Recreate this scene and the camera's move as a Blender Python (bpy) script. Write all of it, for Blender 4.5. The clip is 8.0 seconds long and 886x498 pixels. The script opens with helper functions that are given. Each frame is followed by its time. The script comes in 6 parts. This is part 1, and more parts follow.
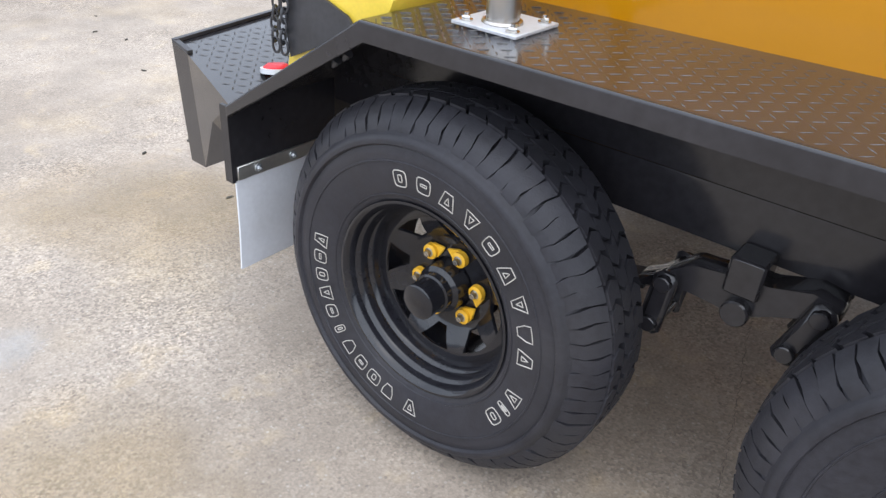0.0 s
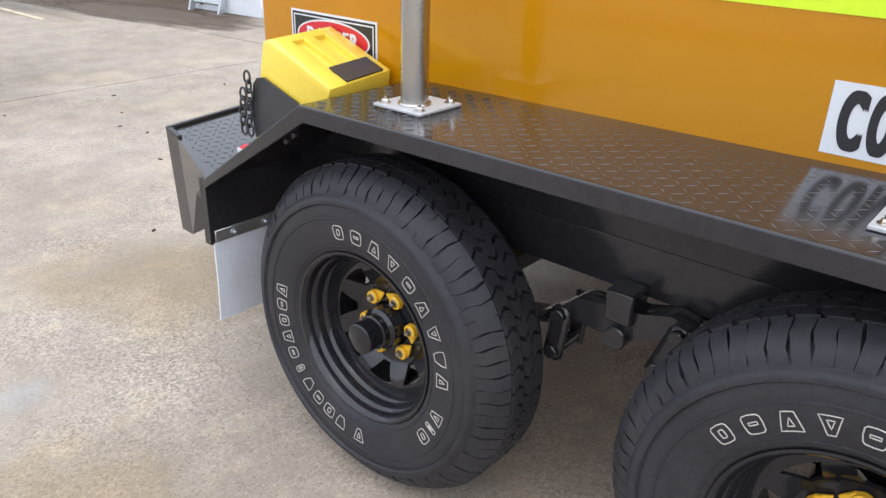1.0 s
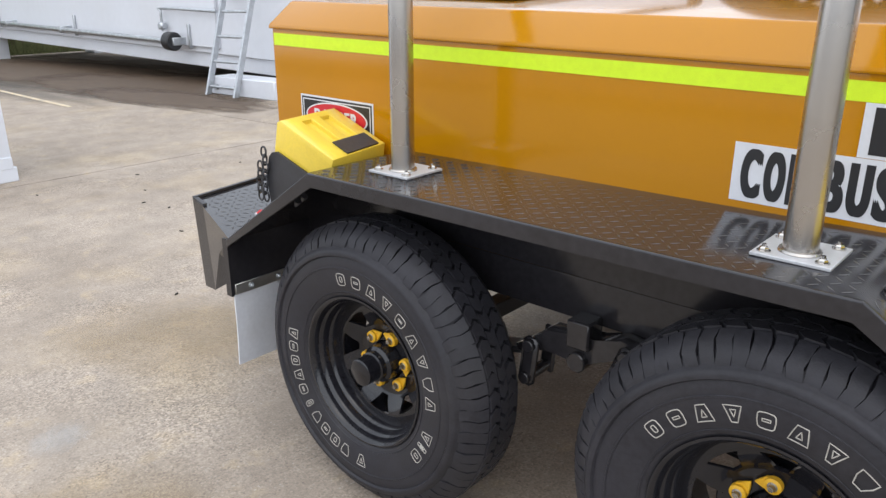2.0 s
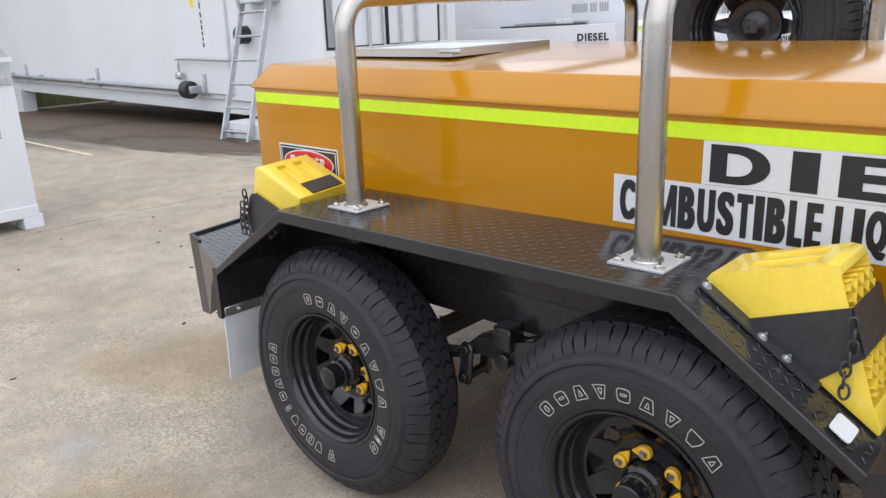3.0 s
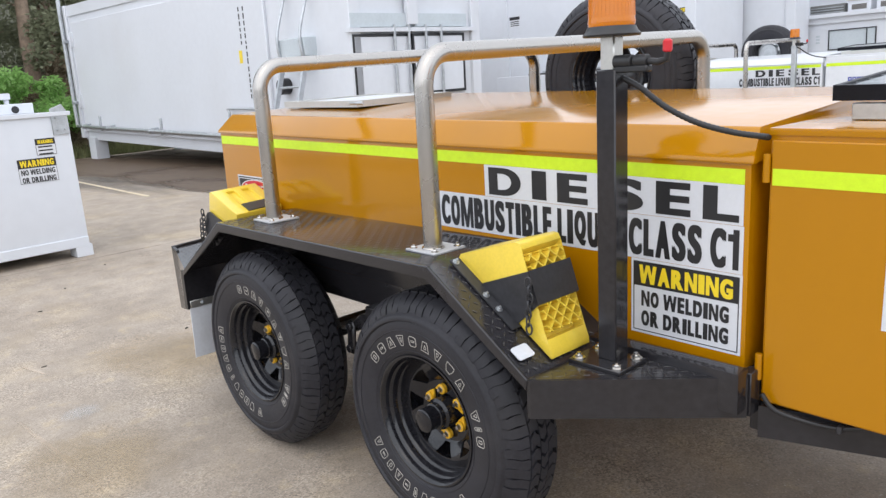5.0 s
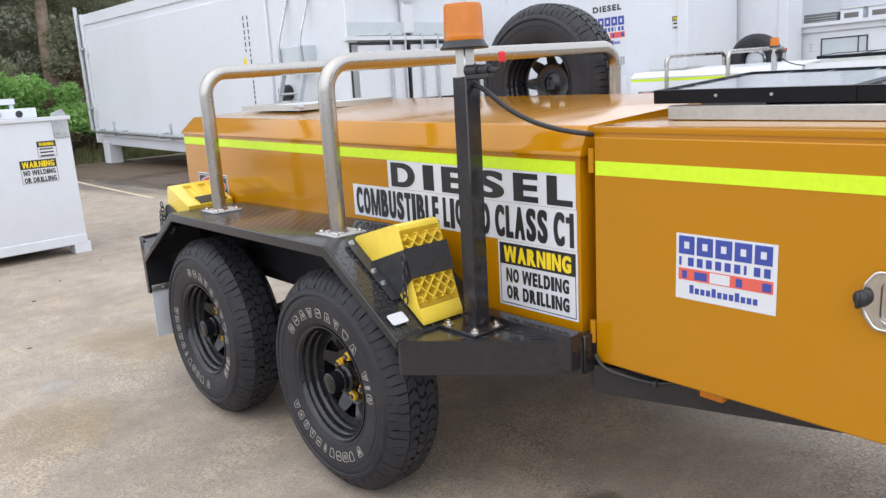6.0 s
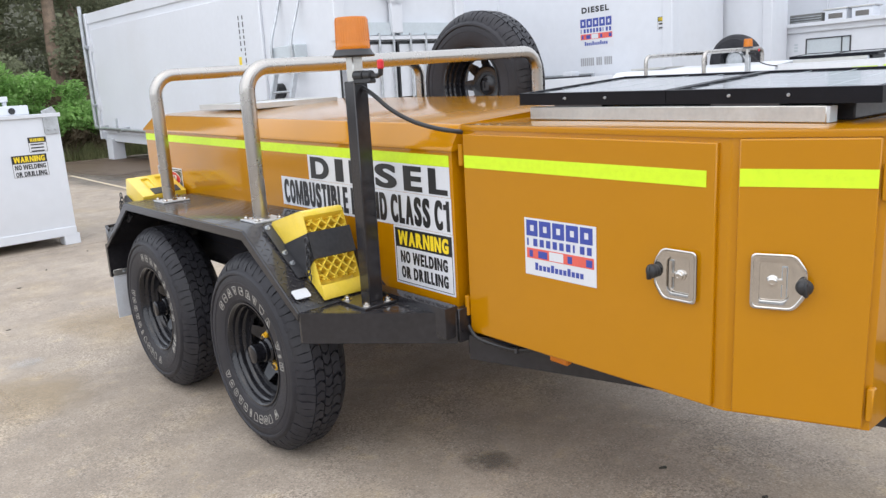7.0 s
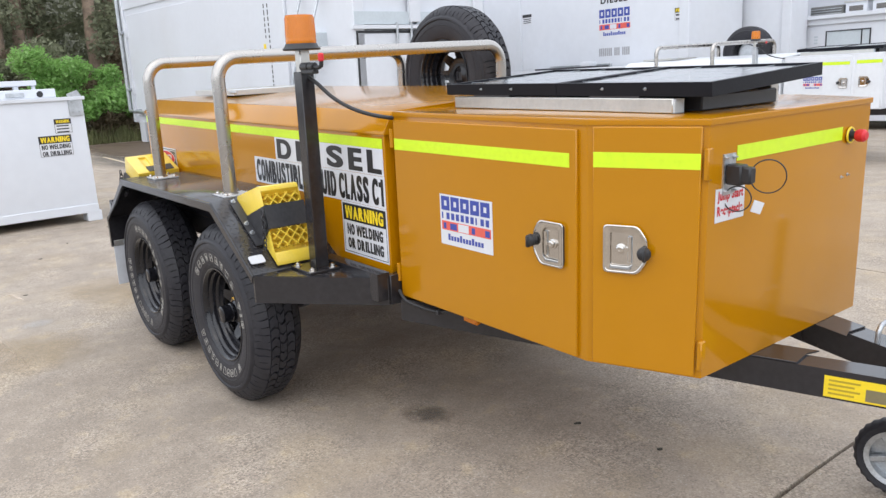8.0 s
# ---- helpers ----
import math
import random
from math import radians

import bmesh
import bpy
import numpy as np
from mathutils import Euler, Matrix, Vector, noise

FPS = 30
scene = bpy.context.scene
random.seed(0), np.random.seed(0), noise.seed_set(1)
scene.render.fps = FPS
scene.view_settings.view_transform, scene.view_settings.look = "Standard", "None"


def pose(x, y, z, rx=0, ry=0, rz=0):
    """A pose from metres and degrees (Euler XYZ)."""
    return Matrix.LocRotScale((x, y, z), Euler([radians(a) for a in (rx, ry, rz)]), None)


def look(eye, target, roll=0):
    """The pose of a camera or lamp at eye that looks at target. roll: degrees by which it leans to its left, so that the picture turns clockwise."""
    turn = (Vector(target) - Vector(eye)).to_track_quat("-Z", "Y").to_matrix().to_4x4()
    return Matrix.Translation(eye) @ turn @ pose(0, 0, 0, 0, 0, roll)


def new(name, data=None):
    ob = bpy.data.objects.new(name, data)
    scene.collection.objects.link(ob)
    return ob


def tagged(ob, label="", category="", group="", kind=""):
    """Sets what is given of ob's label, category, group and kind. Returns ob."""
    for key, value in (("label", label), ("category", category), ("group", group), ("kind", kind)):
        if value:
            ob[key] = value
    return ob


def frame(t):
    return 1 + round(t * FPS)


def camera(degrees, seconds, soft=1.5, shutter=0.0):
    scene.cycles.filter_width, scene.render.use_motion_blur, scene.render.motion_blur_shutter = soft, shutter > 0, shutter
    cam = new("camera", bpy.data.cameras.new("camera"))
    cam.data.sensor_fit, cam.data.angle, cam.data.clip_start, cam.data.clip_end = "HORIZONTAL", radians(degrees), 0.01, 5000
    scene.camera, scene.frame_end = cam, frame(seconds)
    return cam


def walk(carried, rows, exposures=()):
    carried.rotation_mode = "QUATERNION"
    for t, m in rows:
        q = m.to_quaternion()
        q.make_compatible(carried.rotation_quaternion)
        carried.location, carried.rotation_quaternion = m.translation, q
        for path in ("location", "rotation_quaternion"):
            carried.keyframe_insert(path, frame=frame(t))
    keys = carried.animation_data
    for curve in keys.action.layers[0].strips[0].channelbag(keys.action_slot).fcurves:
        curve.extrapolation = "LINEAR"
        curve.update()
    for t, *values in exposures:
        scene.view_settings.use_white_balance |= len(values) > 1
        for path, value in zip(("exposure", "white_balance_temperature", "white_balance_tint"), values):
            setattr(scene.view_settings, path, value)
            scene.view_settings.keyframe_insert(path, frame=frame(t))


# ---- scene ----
# camera: the path is laid out on the trailer's own axes, and LEVEL sets both trailer and path on the level yard
LEVEL = pose(0, 0, -0.027, 0, 1.17, 0)
cam = camera(60.4, 8.0, 1.4)
PATH = [
    (0, (0.282, 0.085, 1.136), (-0.752, 1.45, 0.102), 4.1),
    (0.5, (0.426, 0.054, 1.167), (-0.666, 1.433, 0.216), 2.8),
    (1, (0.574, 0.016, 1.192), (-0.591, 1.407, 0.351), 1.7),
    (1.5, (0.671, -0.027, 1.241), (-0.538, 1.354, 0.445), 0.9),
    (1.7, (0.711, -0.078, 1.225), (-0.509, 1.327, 0.492), 0.7),
    (2.8, (1.049, -0.237, 1.302), (-0.24, 1.173, 0.708), -1.7),
    (3, (1.129, -0.247, 1.306), (-0.169, 1.159, 0.727), -2.1),
    (3.5, (1.36, -0.249, 1.306), (-0.01, 1.102, 0.761), -2.5),
    (4, (1.557, -0.294, 1.311), (0.159, 1.043, 0.803), -3.0),
    (4.5, (1.771, -0.34, 1.323), (0.355, 0.985, 0.834), -3.0),
    (5, (1.982, -0.309, 1.325), (0.545, 1.003, 0.863), -3.3),
    (5.2, (2.077, -0.267, 1.319), (0.633, 1.037, 0.858), -3.3),
    (6.3, (2.569, -0.254, 1.308), (1.09, 1.019, 0.869), -3.2),
    (6.5, (2.65, -0.254, 1.322), (1.168, 1.014, 0.879), -3.2),
    (7, (2.876, -0.18, 1.307), (1.388, 1.079, 0.861), -3.1),
    (7.5, (3.088, -0.11, 1.315), (1.588, 1.129, 0.851), -2.1),
    (8, (3.302, -0.117, 1.307), (1.762, 1.069, 0.835), -2.5),
]
walk(cam, [(t, LEVEL @ look(eye, target, roll)) for t, eye, target, roll in PATH], [(0, 1.16, 5950, 10), (1.5, 0.86, 6200, 10), (3.0, 0.68, 6300, 10), (4.5, 0.72, 6300, 10), (6.5, 0.77, 6300, 10), (8, 0.79, 6300, 10)])

# ---- light: a bright overcast day ----
world = bpy.data.worlds.new("overcast_sky")
scene.world = world
world.use_nodes = True
wn = world.node_tree
sky = wn.nodes.new("ShaderNodeTexSky")
sky.sky_type = "NISHITA"
sky.sun_disc = False
sky.sun_elevation = radians(61)
sky.sun_rotation = radians(148)
sky.dust_density = 4.0
sky.air_density = 1.2
veil = wn.nodes.new("ShaderNodeMixRGB")
veil.inputs[0].default_value = 0.8
veil.inputs[2].default_value = (8.6, 8.9, 9.4, 1)
wn.links.new(sky.outputs[0], veil.inputs[1])
wn.links.new(veil.outputs[0], wn.nodes["Background"].inputs[0])
wn.nodes["Background"].inputs[1].default_value = 0.116
sun = new("sun", bpy.data.lights.new("sun", "SUN"))
sun.data.energy, sun.data.angle, sun.data.color = 0.5, radians(110), (1.0, 0.97, 0.93)
sun.matrix_world = look((0, 0, 10), (-3.0, 4.6, 0))
scene.view_settings.exposure = 0.5

# ---- materials ----
def material(name, color, rough=0.5, metal=0.0, var=0.12, scale=6.0, bump=0.0, bump_scale=60.0, coat=0.0, dirt=None, dirt_scale=1.5, dirt_amount=0.0, piece=0.0, spec=0.5):
    """A surface with colour drift at two scales, optional grime patches, fine relief, and drift from piece to piece."""
    m = bpy.data.materials.new(name)
    m.use_nodes = True
    nt = m.node_tree
    bsdf = nt.nodes["Principled BSDF"]
    tex = nt.nodes.new("ShaderNodeTexCoord")

    def noise_tex(sc, detail=4.0):
        n = nt.nodes.new("ShaderNodeTexNoise")
        n.inputs["Scale"].default_value = sc
        n.inputs["Detail"].default_value = detail
        nt.links.new(tex.outputs["Object"], n.inputs["Vector"])
        return n
    big, fine = noise_tex(scale), noise_tex(scale * 11, 6.0)
    add = nt.nodes.new("ShaderNodeMath")
    add.operation = "ADD"
    nt.links.new(big.outputs[0], add.inputs[0])
    nt.links.new(fine.outputs[0], add.inputs[1])
    ramp = nt.nodes.new("ShaderNodeMapRange")
    ramp.inputs["From Min"].default_value, ramp.inputs["From Max"].default_value = 0.7, 1.3
    ramp.inputs["To Min"].default_value, ramp.inputs["To Max"].default_value = 1 - var, 1 + var
    nt.links.new(add.outputs[0], ramp.inputs[0])
    mul = nt.nodes.new("ShaderNodeMixRGB")
    mul.blend_type = "MULTIPLY"
    mul.inputs[0].default_value = 1.0
    mul.inputs[1].default_value = (*color, 1)
    nt.links.new(ramp.outputs[0], mul.inputs[2])
    out = mul.outputs[0]
    if piece:
        info = nt.nodes.new("ShaderNodeObjectInfo")
        pr = nt.nodes.new("ShaderNodeMapRange")
        pr.inputs["To Min"].default_value, pr.inputs["To Max"].default_value = 1 - piece, 1 + piece
        nt.links.new(info.outputs["Random"], pr.inputs[0])
        pm = nt.nodes.new("ShaderNodeMixRGB")
        pm.blend_type = "MULTIPLY"
        pm.inputs[0].default_value = 1.0
        nt.links.new(out, pm.inputs[1])
        nt.links.new(pr.outputs[0], pm.inputs[2])
        out = pm.outputs[0]
    if dirt:
        d = noise_tex(dirt_scale, 8.0)
        dr = nt.nodes.new("ShaderNodeMapRange")
        dr.inputs["From Min"].default_value, dr.inputs["From Max"].default_value = 0.48, 0.75
        dr.inputs["To Max"].default_value = dirt_amount
        nt.links.new(d.outputs[0], dr.inputs[0])
        dm = nt.nodes.new("ShaderNodeMixRGB")
        dm.inputs[2].default_value = (*dirt, 1)
        nt.links.new(dr.outputs[0], dm.inputs[0])
        nt.links.new(out, dm.inputs[1])
        out = dm.outputs[0]
    nt.links.new(out, bsdf.inputs["Base Color"])
    rr = nt.nodes.new("ShaderNodeMapRange")
    rr.inputs["From Min"].default_value, rr.inputs["From Max"].default_value = 0.3, 0.7
    rr.inputs["To Min"].default_value, rr.inputs["To Max"].default_value = rough * 0.85, min(1.0, rough * 1.15)
    nt.links.new(fine.outputs[0], rr.inputs[0])
    nt.links.new(rr.outputs[0], bsdf.inputs["Roughness"])
    bsdf.inputs["Metallic"].default_value = metal
    bsdf.inputs["Specular IOR Level"].default_value = spec
    if coat:
        bsdf.inputs["Coat Weight"].default_value = coat
        bsdf.inputs["Coat Roughness"].default_value = 0.11
    if bump:
        bn = noise_tex(bump_scale, 3.0)
        b = nt.nodes.new("ShaderNodeBump")
        b.inputs["Strength"].default_value = bump
        b.inputs["Distance"].default_value = 0.002
        nt.links.new(bn.outputs[0], b.inputs["Height"])
        nt.links.new(b.outputs[0], bsdf.inputs["Normal"])
    return m


ORANGE = material("orange_enamel", (0.455, 0.192, 0.0), 0.34, var=0.018, scale=1.6, bump=0.012, bump_scale=120, coat=1.0, spec=0.03)
ORANGE.node_tree.nodes["Principled BSDF"].inputs["Coat IOR"].default_value = 1.45
WHITE_ENAMEL = material("white_enamel", (0.70, 0.72, 0.75), 0.35, var=0.04, scale=2.0, bump=0.04, bump_scale=120, coat=0.3, dirt=(0.45, 0.43, 0.40), dirt_scale=1.3, dirt_amount=0.10)
BLACK = material("black_enamel", (0.021, 0.020, 0.023), 0.15, var=0.25, scale=5, bump=0.03, bump_scale=120, coat=0.4, spec=0.3, dirt=(0.04, 0.036, 0.033), dirt_scale=4, dirt_amount=0.15)
BLACK.node_tree.nodes["Principled BSDF"].inputs["Coat Roughness"].default_value = 0.19
# black lozenge tops, toned paler and metallic so sky glints sit in the colour
TREAD = material("glint_toned_tread_tops", (0.075, 0.071, 0.067), 0.24, metal=0.40, var=0.5, scale=20, spec=0.6)
RIM_BLACK = material("rim_gloss_black", (0.012, 0.012, 0.015), 0.12, var=0.3, scale=6, dirt=(0.04, 0.036, 0.032), dirt_scale=8, dirt_amount=0.06)
BLACK_SATIN = material("black_satin_steel", (0.034, 0.034, 0.038), 0.42, var=0.3, scale=8, bump=0.1, bump_scale=200)
RUBBER = material("tyre_rubber", (0.025, 0.0245, 0.0295), 0.50, var=0.3, scale=9, bump=0.2, bump_scale=260, dirt=(0.05, 0.047, 0.046), dirt_scale=6, dirt_amount=0.3, spec=0.30)
LETTER = material("raised_white_outline", (0.42, 0.40, 0.36), 0.6, var=0.2, scale=30)
STEEL = material("brushed_stainless_tube", (0.46, 0.435, 0.405), 0.27, metal=1.0, var=0.03, scale=0.8)
CHROME = material("polished_stainless", (0.60, 0.57, 0.53), 0.11, metal=1.0, var=0.1, scale=30)
ZINC = material("galvanised_steel", (0.50, 0.52, 0.54), 0.42, metal=0.85, var=0.2, scale=14)
DULL_ZINC = material("dull_zinc_plate", (0.52, 0.525, 0.54), 0.46, metal=0.3, var=0.1, scale=14)
ALUMINIUM = material("mill_aluminium", (0.60, 0.59, 0.56), 0.36, metal=0.9, var=0.08, scale=10)
YELLOW = material("yellow_plastic", (0.82, 0.60, 0.055), 0.40, var=0.06, scale=14, bump=0.12, bump_scale=120, coat=0.6, dirt=(0.45, 0.32, 0.07), dirt_scale=9, dirt_amount=0.2)
NUT_YELLOW = material("yellow_wheel_nut_pointer", (0.80, 0.45, 0.02), 0.4, var=0.1, scale=40)
LIME = material("fluorescent_yellow_tape", (0.62, 0.84, 0.015), 0.35, var=0.06, scale=60, bump=0.2, bump_scale=900)
DECAL_WHITE = material("white_vinyl", (0.66, 0.67, 0.70), 0.35, var=0.03, scale=12)
DECAL_BLACK = material("black_vinyl", (0.018, 0.018, 0.02), 0.38, var=0.1, scale=20)
DECAL_YELLOW = material("yellow_vinyl", (0.83, 0.62, 0.02), 0.38, var=0.05, scale=20)
DECAL_RED = material("red_vinyl", (0.55, 0.02, 0.03), 0.38, var=0.06, scale=20)
DECAL_BLUE = material("blue_vinyl", (0.045, 0.07, 0.33), 0.38, var=0.06, scale=20)
DECAL_CORAL = material("coral_vinyl", (0.70, 0.12, 0.09), 0.38, var=0.06, scale=20)
RED = material("red_plastic", (0.60, 0.02, 0.03), 0.4, var=0.08, scale=20)
FRAME_BLACK = material("black_anodised_frame", (0.007, 0.008, 0.012), 0.45, var=0.2, scale=20, spec=0.2)
PLASTIC = material("black_plastic", (0.02, 0.02, 0.022), 0.45, var=0.15, scale=30)
FLAP = material("white_rubber_flap", (0.62, 0.64, 0.68), 0.6, var=0.06, scale=9, dirt=(0.35, 0.33, 0.30), dirt_scale=5, dirt_amount=0.35)
CELL = material("solar_cells", (0.03, 0.035, 0.05), 0.07, var=0.2, scale=8, coat=1.0, spec=0.8)
WHITE_STEEL = material("white_painted_steel", (0.66, 0.68, 0.72), 0.4, var=0.03, scale=0.8, bump=0.05, bump_scale=30, dirt=(0.50, 0.47, 0.42), dirt_scale=0.7, dirt_amount=0.12)
GREY_PANEL = material("pale_grey_panel", (0.52, 0.57, 0.60), 0.45, var=0.06, scale=3)
BARK = material("grey_brown_bark", (0.25, 0.185, 0.135), 0.9, var=0.4, scale=6, bump=0.8, bump_scale=25)
LEAF_DARK = material("dark_gum_leaves", (0.25, 0.265, 0.17), 0.7, var=0.4, scale=1.2)
LEAF_BROWN = material("brown_undergrowth_leaves", (0.22, 0.175, 0.115), 0.8, var=0.4, scale=2.0)
LEAF_LIGHT = material("bright_green_leaves", (0.27, 0.46, 0.14), 0.55, var=0.4, scale=2.0)
FOREST = material("hazy_distant_forest", (0.135, 0.135, 0.10), 0.95, var=0.55, scale=0.45)
GRASS = material("grass", (0.24, 0.25, 0.115), 0.8, var=0.4, scale=1.5)


def let_light_through(m, share):
    """Thin leaves and blades pass part of the light on."""
    nt = m.node_tree
    bsdf = nt.nodes["Principled BSDF"]
    col = bsdf.inputs["Base Color"].links[0].from_socket
    tr = nt.nodes.new("ShaderNodeBsdfTranslucent")
    mixer = nt.nodes.new("ShaderNodeMixShader")
    mixer.inputs[0].default_value = share
    nt.links.new(col, tr.inputs["Color"])
    nt.links.new(bsdf.outputs[0], mixer.inputs[1])
    nt.links.new(tr.outputs[0], mixer.inputs[2])
    nt.links.new(mixer.outputs[0], nt.nodes["Material Output"].inputs["Surface"])


for leaf_mat in (LEAF_DARK, LEAF_LIGHT, LEAF_BROWN, GRASS):
    let_light_through(leaf_mat, 0.5)
LINE_PAINT = material("worn_road_paint", (0.62, 0.52, 0.36), 0.7, var=0.2, scale=7, dirt=(0.30, 0.26, 0.21), dirt_scale=5, dirt_amount=0.9)
RUBBLE = material("dark_leaf_litter", (0.05, 0.045, 0.035), 0.9, var=0.4, scale=50)

AMBER = material("amber_lens", (0.80, 0.25, 0.008), 0.15, var=0.05, scale=30)
AMBER.node_tree.nodes["Principled BSDF"].inputs["Transmission Weight"].default_value = 0.35


def concrete_material():
    m = bpy.data.materials.new("yard_concrete")
    m.use_nodes = True
    nt = m.node_tree
    L = nt.links.new
    bsdf = nt.nodes["Principled BSDF"]
    tex = nt.nodes.new("ShaderNodeNewGeometry")

    def noise_at(sc, detail=5.0, rough=0.55):
        n = nt.nodes.new("ShaderNodeTexNoise")
        n.inputs["Scale"].default_value, n.inputs["Detail"].default_value, n.inputs["Roughness"].default_value = sc, detail, rough
        L(tex.outputs["Position"], n.inputs["Vector"])
        return n

    def ranged(src, a, b, c, d):
        r = nt.nodes.new("ShaderNodeMapRange")
        for k, v in zip(("From Min", "From Max", "To Min", "To Max"), (a, b, c, d)):
            r.inputs[k].default_value = v
        L(src, r.inputs[0])
        return r.outputs[0]

    def mix(fac, a, b, kind="MIX"):
        x = nt.nodes.new("ShaderNodeMixRGB")
        x.blend_type = kind
        for i, v in enumerate((fac, a, b)):
            if isinstance(v, (int, float)):
                x.inputs[i].default_value = v
            elif isinstance(v, tuple):
                x.inputs[i].default_value = (*v, 1)
            else:
                L(v, x.inputs[i])
        return x.outputs[0]
    cloud = ranged(noise_at(0.9, 6).outputs[0], 0.35, 0.65, 0, 1)
    base = mix(cloud, (0.300, 0.248, 0.196), (0.370, 0.313, 0.254))
    rust = ranged(noise_at(1.7, 5).outputs[0], 0.50, 0.74, 0, 0.60)
    base = mix(rust, base, (0.40, 0.315, 0.205))
    blotch = ranged(noise_at(4.2, 7, 0.68).outputs[0], 0.34, 0.66, 0.84, 1.15)
    base = mix(1.0, base, blotch, "MULTIPLY")
    specks = ranged(noise_at(8.5, 7, 0.62).outputs[0], 0.57, 0.71, 0, 0.48)
    base = mix(specks, base, (0.47, 0.365, 0.225))
    # exposed aggregate: worn patches show small stones
    vor = nt.nodes.new("ShaderNodeTexVoronoi")
    vor.inputs["Scale"].default_value = 165
    L(tex.outputs["Position"], vor.inputs["Vector"])
    stones = ranged(vor.outputs["Color"], 0.1, 0.9, 0.42, 1.60)
    worn = ranged(noise_at(2.0, 8, 0.66).outputs[0], 0.44, 0.64, 0.18, 0.80)
    base = mix(worn, base, mix(1.0, base, stones, "MULTIPLY"))
    # single stones and pits in the rubbed surface
    for size, lo, hi, tint in ((105, 0.66, 0.86, (0.185, 0.155, 0.13)), (125, 0.70, 0.90, (0.47, 0.43, 0.375))):
        cell = nt.nodes.new("ShaderNodeTexVoronoi")
        cell.inputs["Scale"].default_value = size
        L(tex.outputs["Position"], cell.inputs["Vector"])
        pick = ranged(cell.outputs["Color"], lo, hi, 0, 0.6)
        core = ranged(cell.outputs["Distance"], 0.30, 0.52, 1, 0)
        both = nt.nodes.new("ShaderNodeMath")
        both.operation = "MULTIPLY"
        L(pick, both.inputs[0])
        L(core, both.inputs[1])
        base = mix(both.outputs[0], base, tint)
    fine = ranged(noise_at(160, 3).outputs[0], 0.3, 0.7, 0.86, 1.14)
    base = mix(1.0, base, fine, "MULTIPLY")
    L(base, bsdf.inputs["Base Color"])
    L(ranged(noise_at(5).outputs[0], 0.3, 0.7, 0.72, 0.92), bsdf.inputs["Roughness"])
    hgt = nt.nodes.new("ShaderNodeMath")
    hgt.operation = "ADD"
    L(vor.outputs["Distance"], hgt.inputs[0])
    L(noise_at(60, 5).outputs[0], hgt.inputs[1])
    b = nt.nodes.new("ShaderNodeBump")
    b.inputs["Strength"].default_value, b.inputs["Distance"].default_value = 0.22, 0.002
    L(hgt.outputs[0], b.inputs["Height"])
    L(b.outputs[0], bsdf.inputs["Normal"])
    return m


CONCRETE = concrete_material()
CRACK = material("hairline_crack_dust", (0.15, 0.13, 0.11), 0.95, var=0.3, scale=9)
EARTH = material("joint_filler_earth", (0.05, 0.045, 0.038), 0.95, var=0.3, scale=9, bump=0.5, bump_scale=40)


def stain_material(name, color, amount, core=0.46, rim=0.82):
    """A thin worn stain whose edge breaks up into the concrete."""
    m = material(name, color, 0.6, var=0.25, scale=8)
    nt = m.node_tree
    uv = nt.nodes.new("ShaderNodeUVMap")
    sub = nt.nodes.new("ShaderNodeVectorMath")
    sub.operation = "DISTANCE"
    sub.inputs[1].default_value = (0.5, 0.5, 0)
    nt.links.new(uv.outputs[0], sub.inputs[0])
    n = nt.nodes.new("ShaderNodeTexNoise")
    n.inputs["Scale"].default_value, n.inputs["Detail"].default_value = 5.0, 6.0
    nt.links.new(uv.outputs[0], n.inputs["Vector"])
    a = nt.nodes.new("ShaderNodeMath")
    a.operation = "MULTIPLY_ADD"
    a.inputs[1].default_value = 0.55
    nt.links.new(n.outputs[0], a.inputs[0])
    nt.links.new(sub.outputs["Value"], a.inputs[2])
    r = nt.nodes.new("ShaderNodeMapRange")
    for k, v in zip(("From Min", "From Max", "To Min", "To Max"), (core, rim, amount, 0.0)):
        r.inputs[k].default_value = v
    nt.links.new(a.outputs[0], r.inputs[0])
    nt.links.new(r.outputs[0], nt.nodes["Principled BSDF"].inputs["Alpha"])
    return m


OIL = stain_material("oil_stain", (0.14, 0.125, 0.105), 0.5, 0.42, 0.72)
GRIME = stain_material("dark_run_off_stain", (0.105, 0.070, 0.043), 0.95, 0.58, 0.86)
PALE = stain_material("pale_scuff", (0.60, 0.59, 0.57), 0.32)
SCUFF = stain_material("cream_scuff", (0.60, 0.50, 0.39), 0.5, 0.48, 0.78)
TAN = stain_material("tan_rust_stain", (0.40, 0.30, 0.17), 0.34)


# ---- building helpers ----
def part(name, bm, mat, parent, label="", smooth=40):
    """Links a bmesh as one mesh object under a thing or a part."""
    if isinstance(bm, bpy.types.Mesh):
        me = bm
    else:
        bmesh.ops.recalc_face_normals(bm, faces=bm.faces[:])
        lim = radians(smooth)
        for f in bm.faces:
            f.smooth = True
        for e in bm.edges:
            e.smooth = len(e.link_faces) == 2 and e.calc_face_angle(0) < lim
        me = bpy.data.meshes.new(name)
        bm.to_mesh(me)
        bm.free()
        me.materials.append(mat)
    ob = new(name, me)
    ob.parent = parent
    if label:
        tagged(ob, label)
    return ob


def empty(name, m, parent=None):
    ob = new(name)
    ob.empty_display_size = 0.1
    ob.parent = parent
    ob.matrix_local = m
    return ob


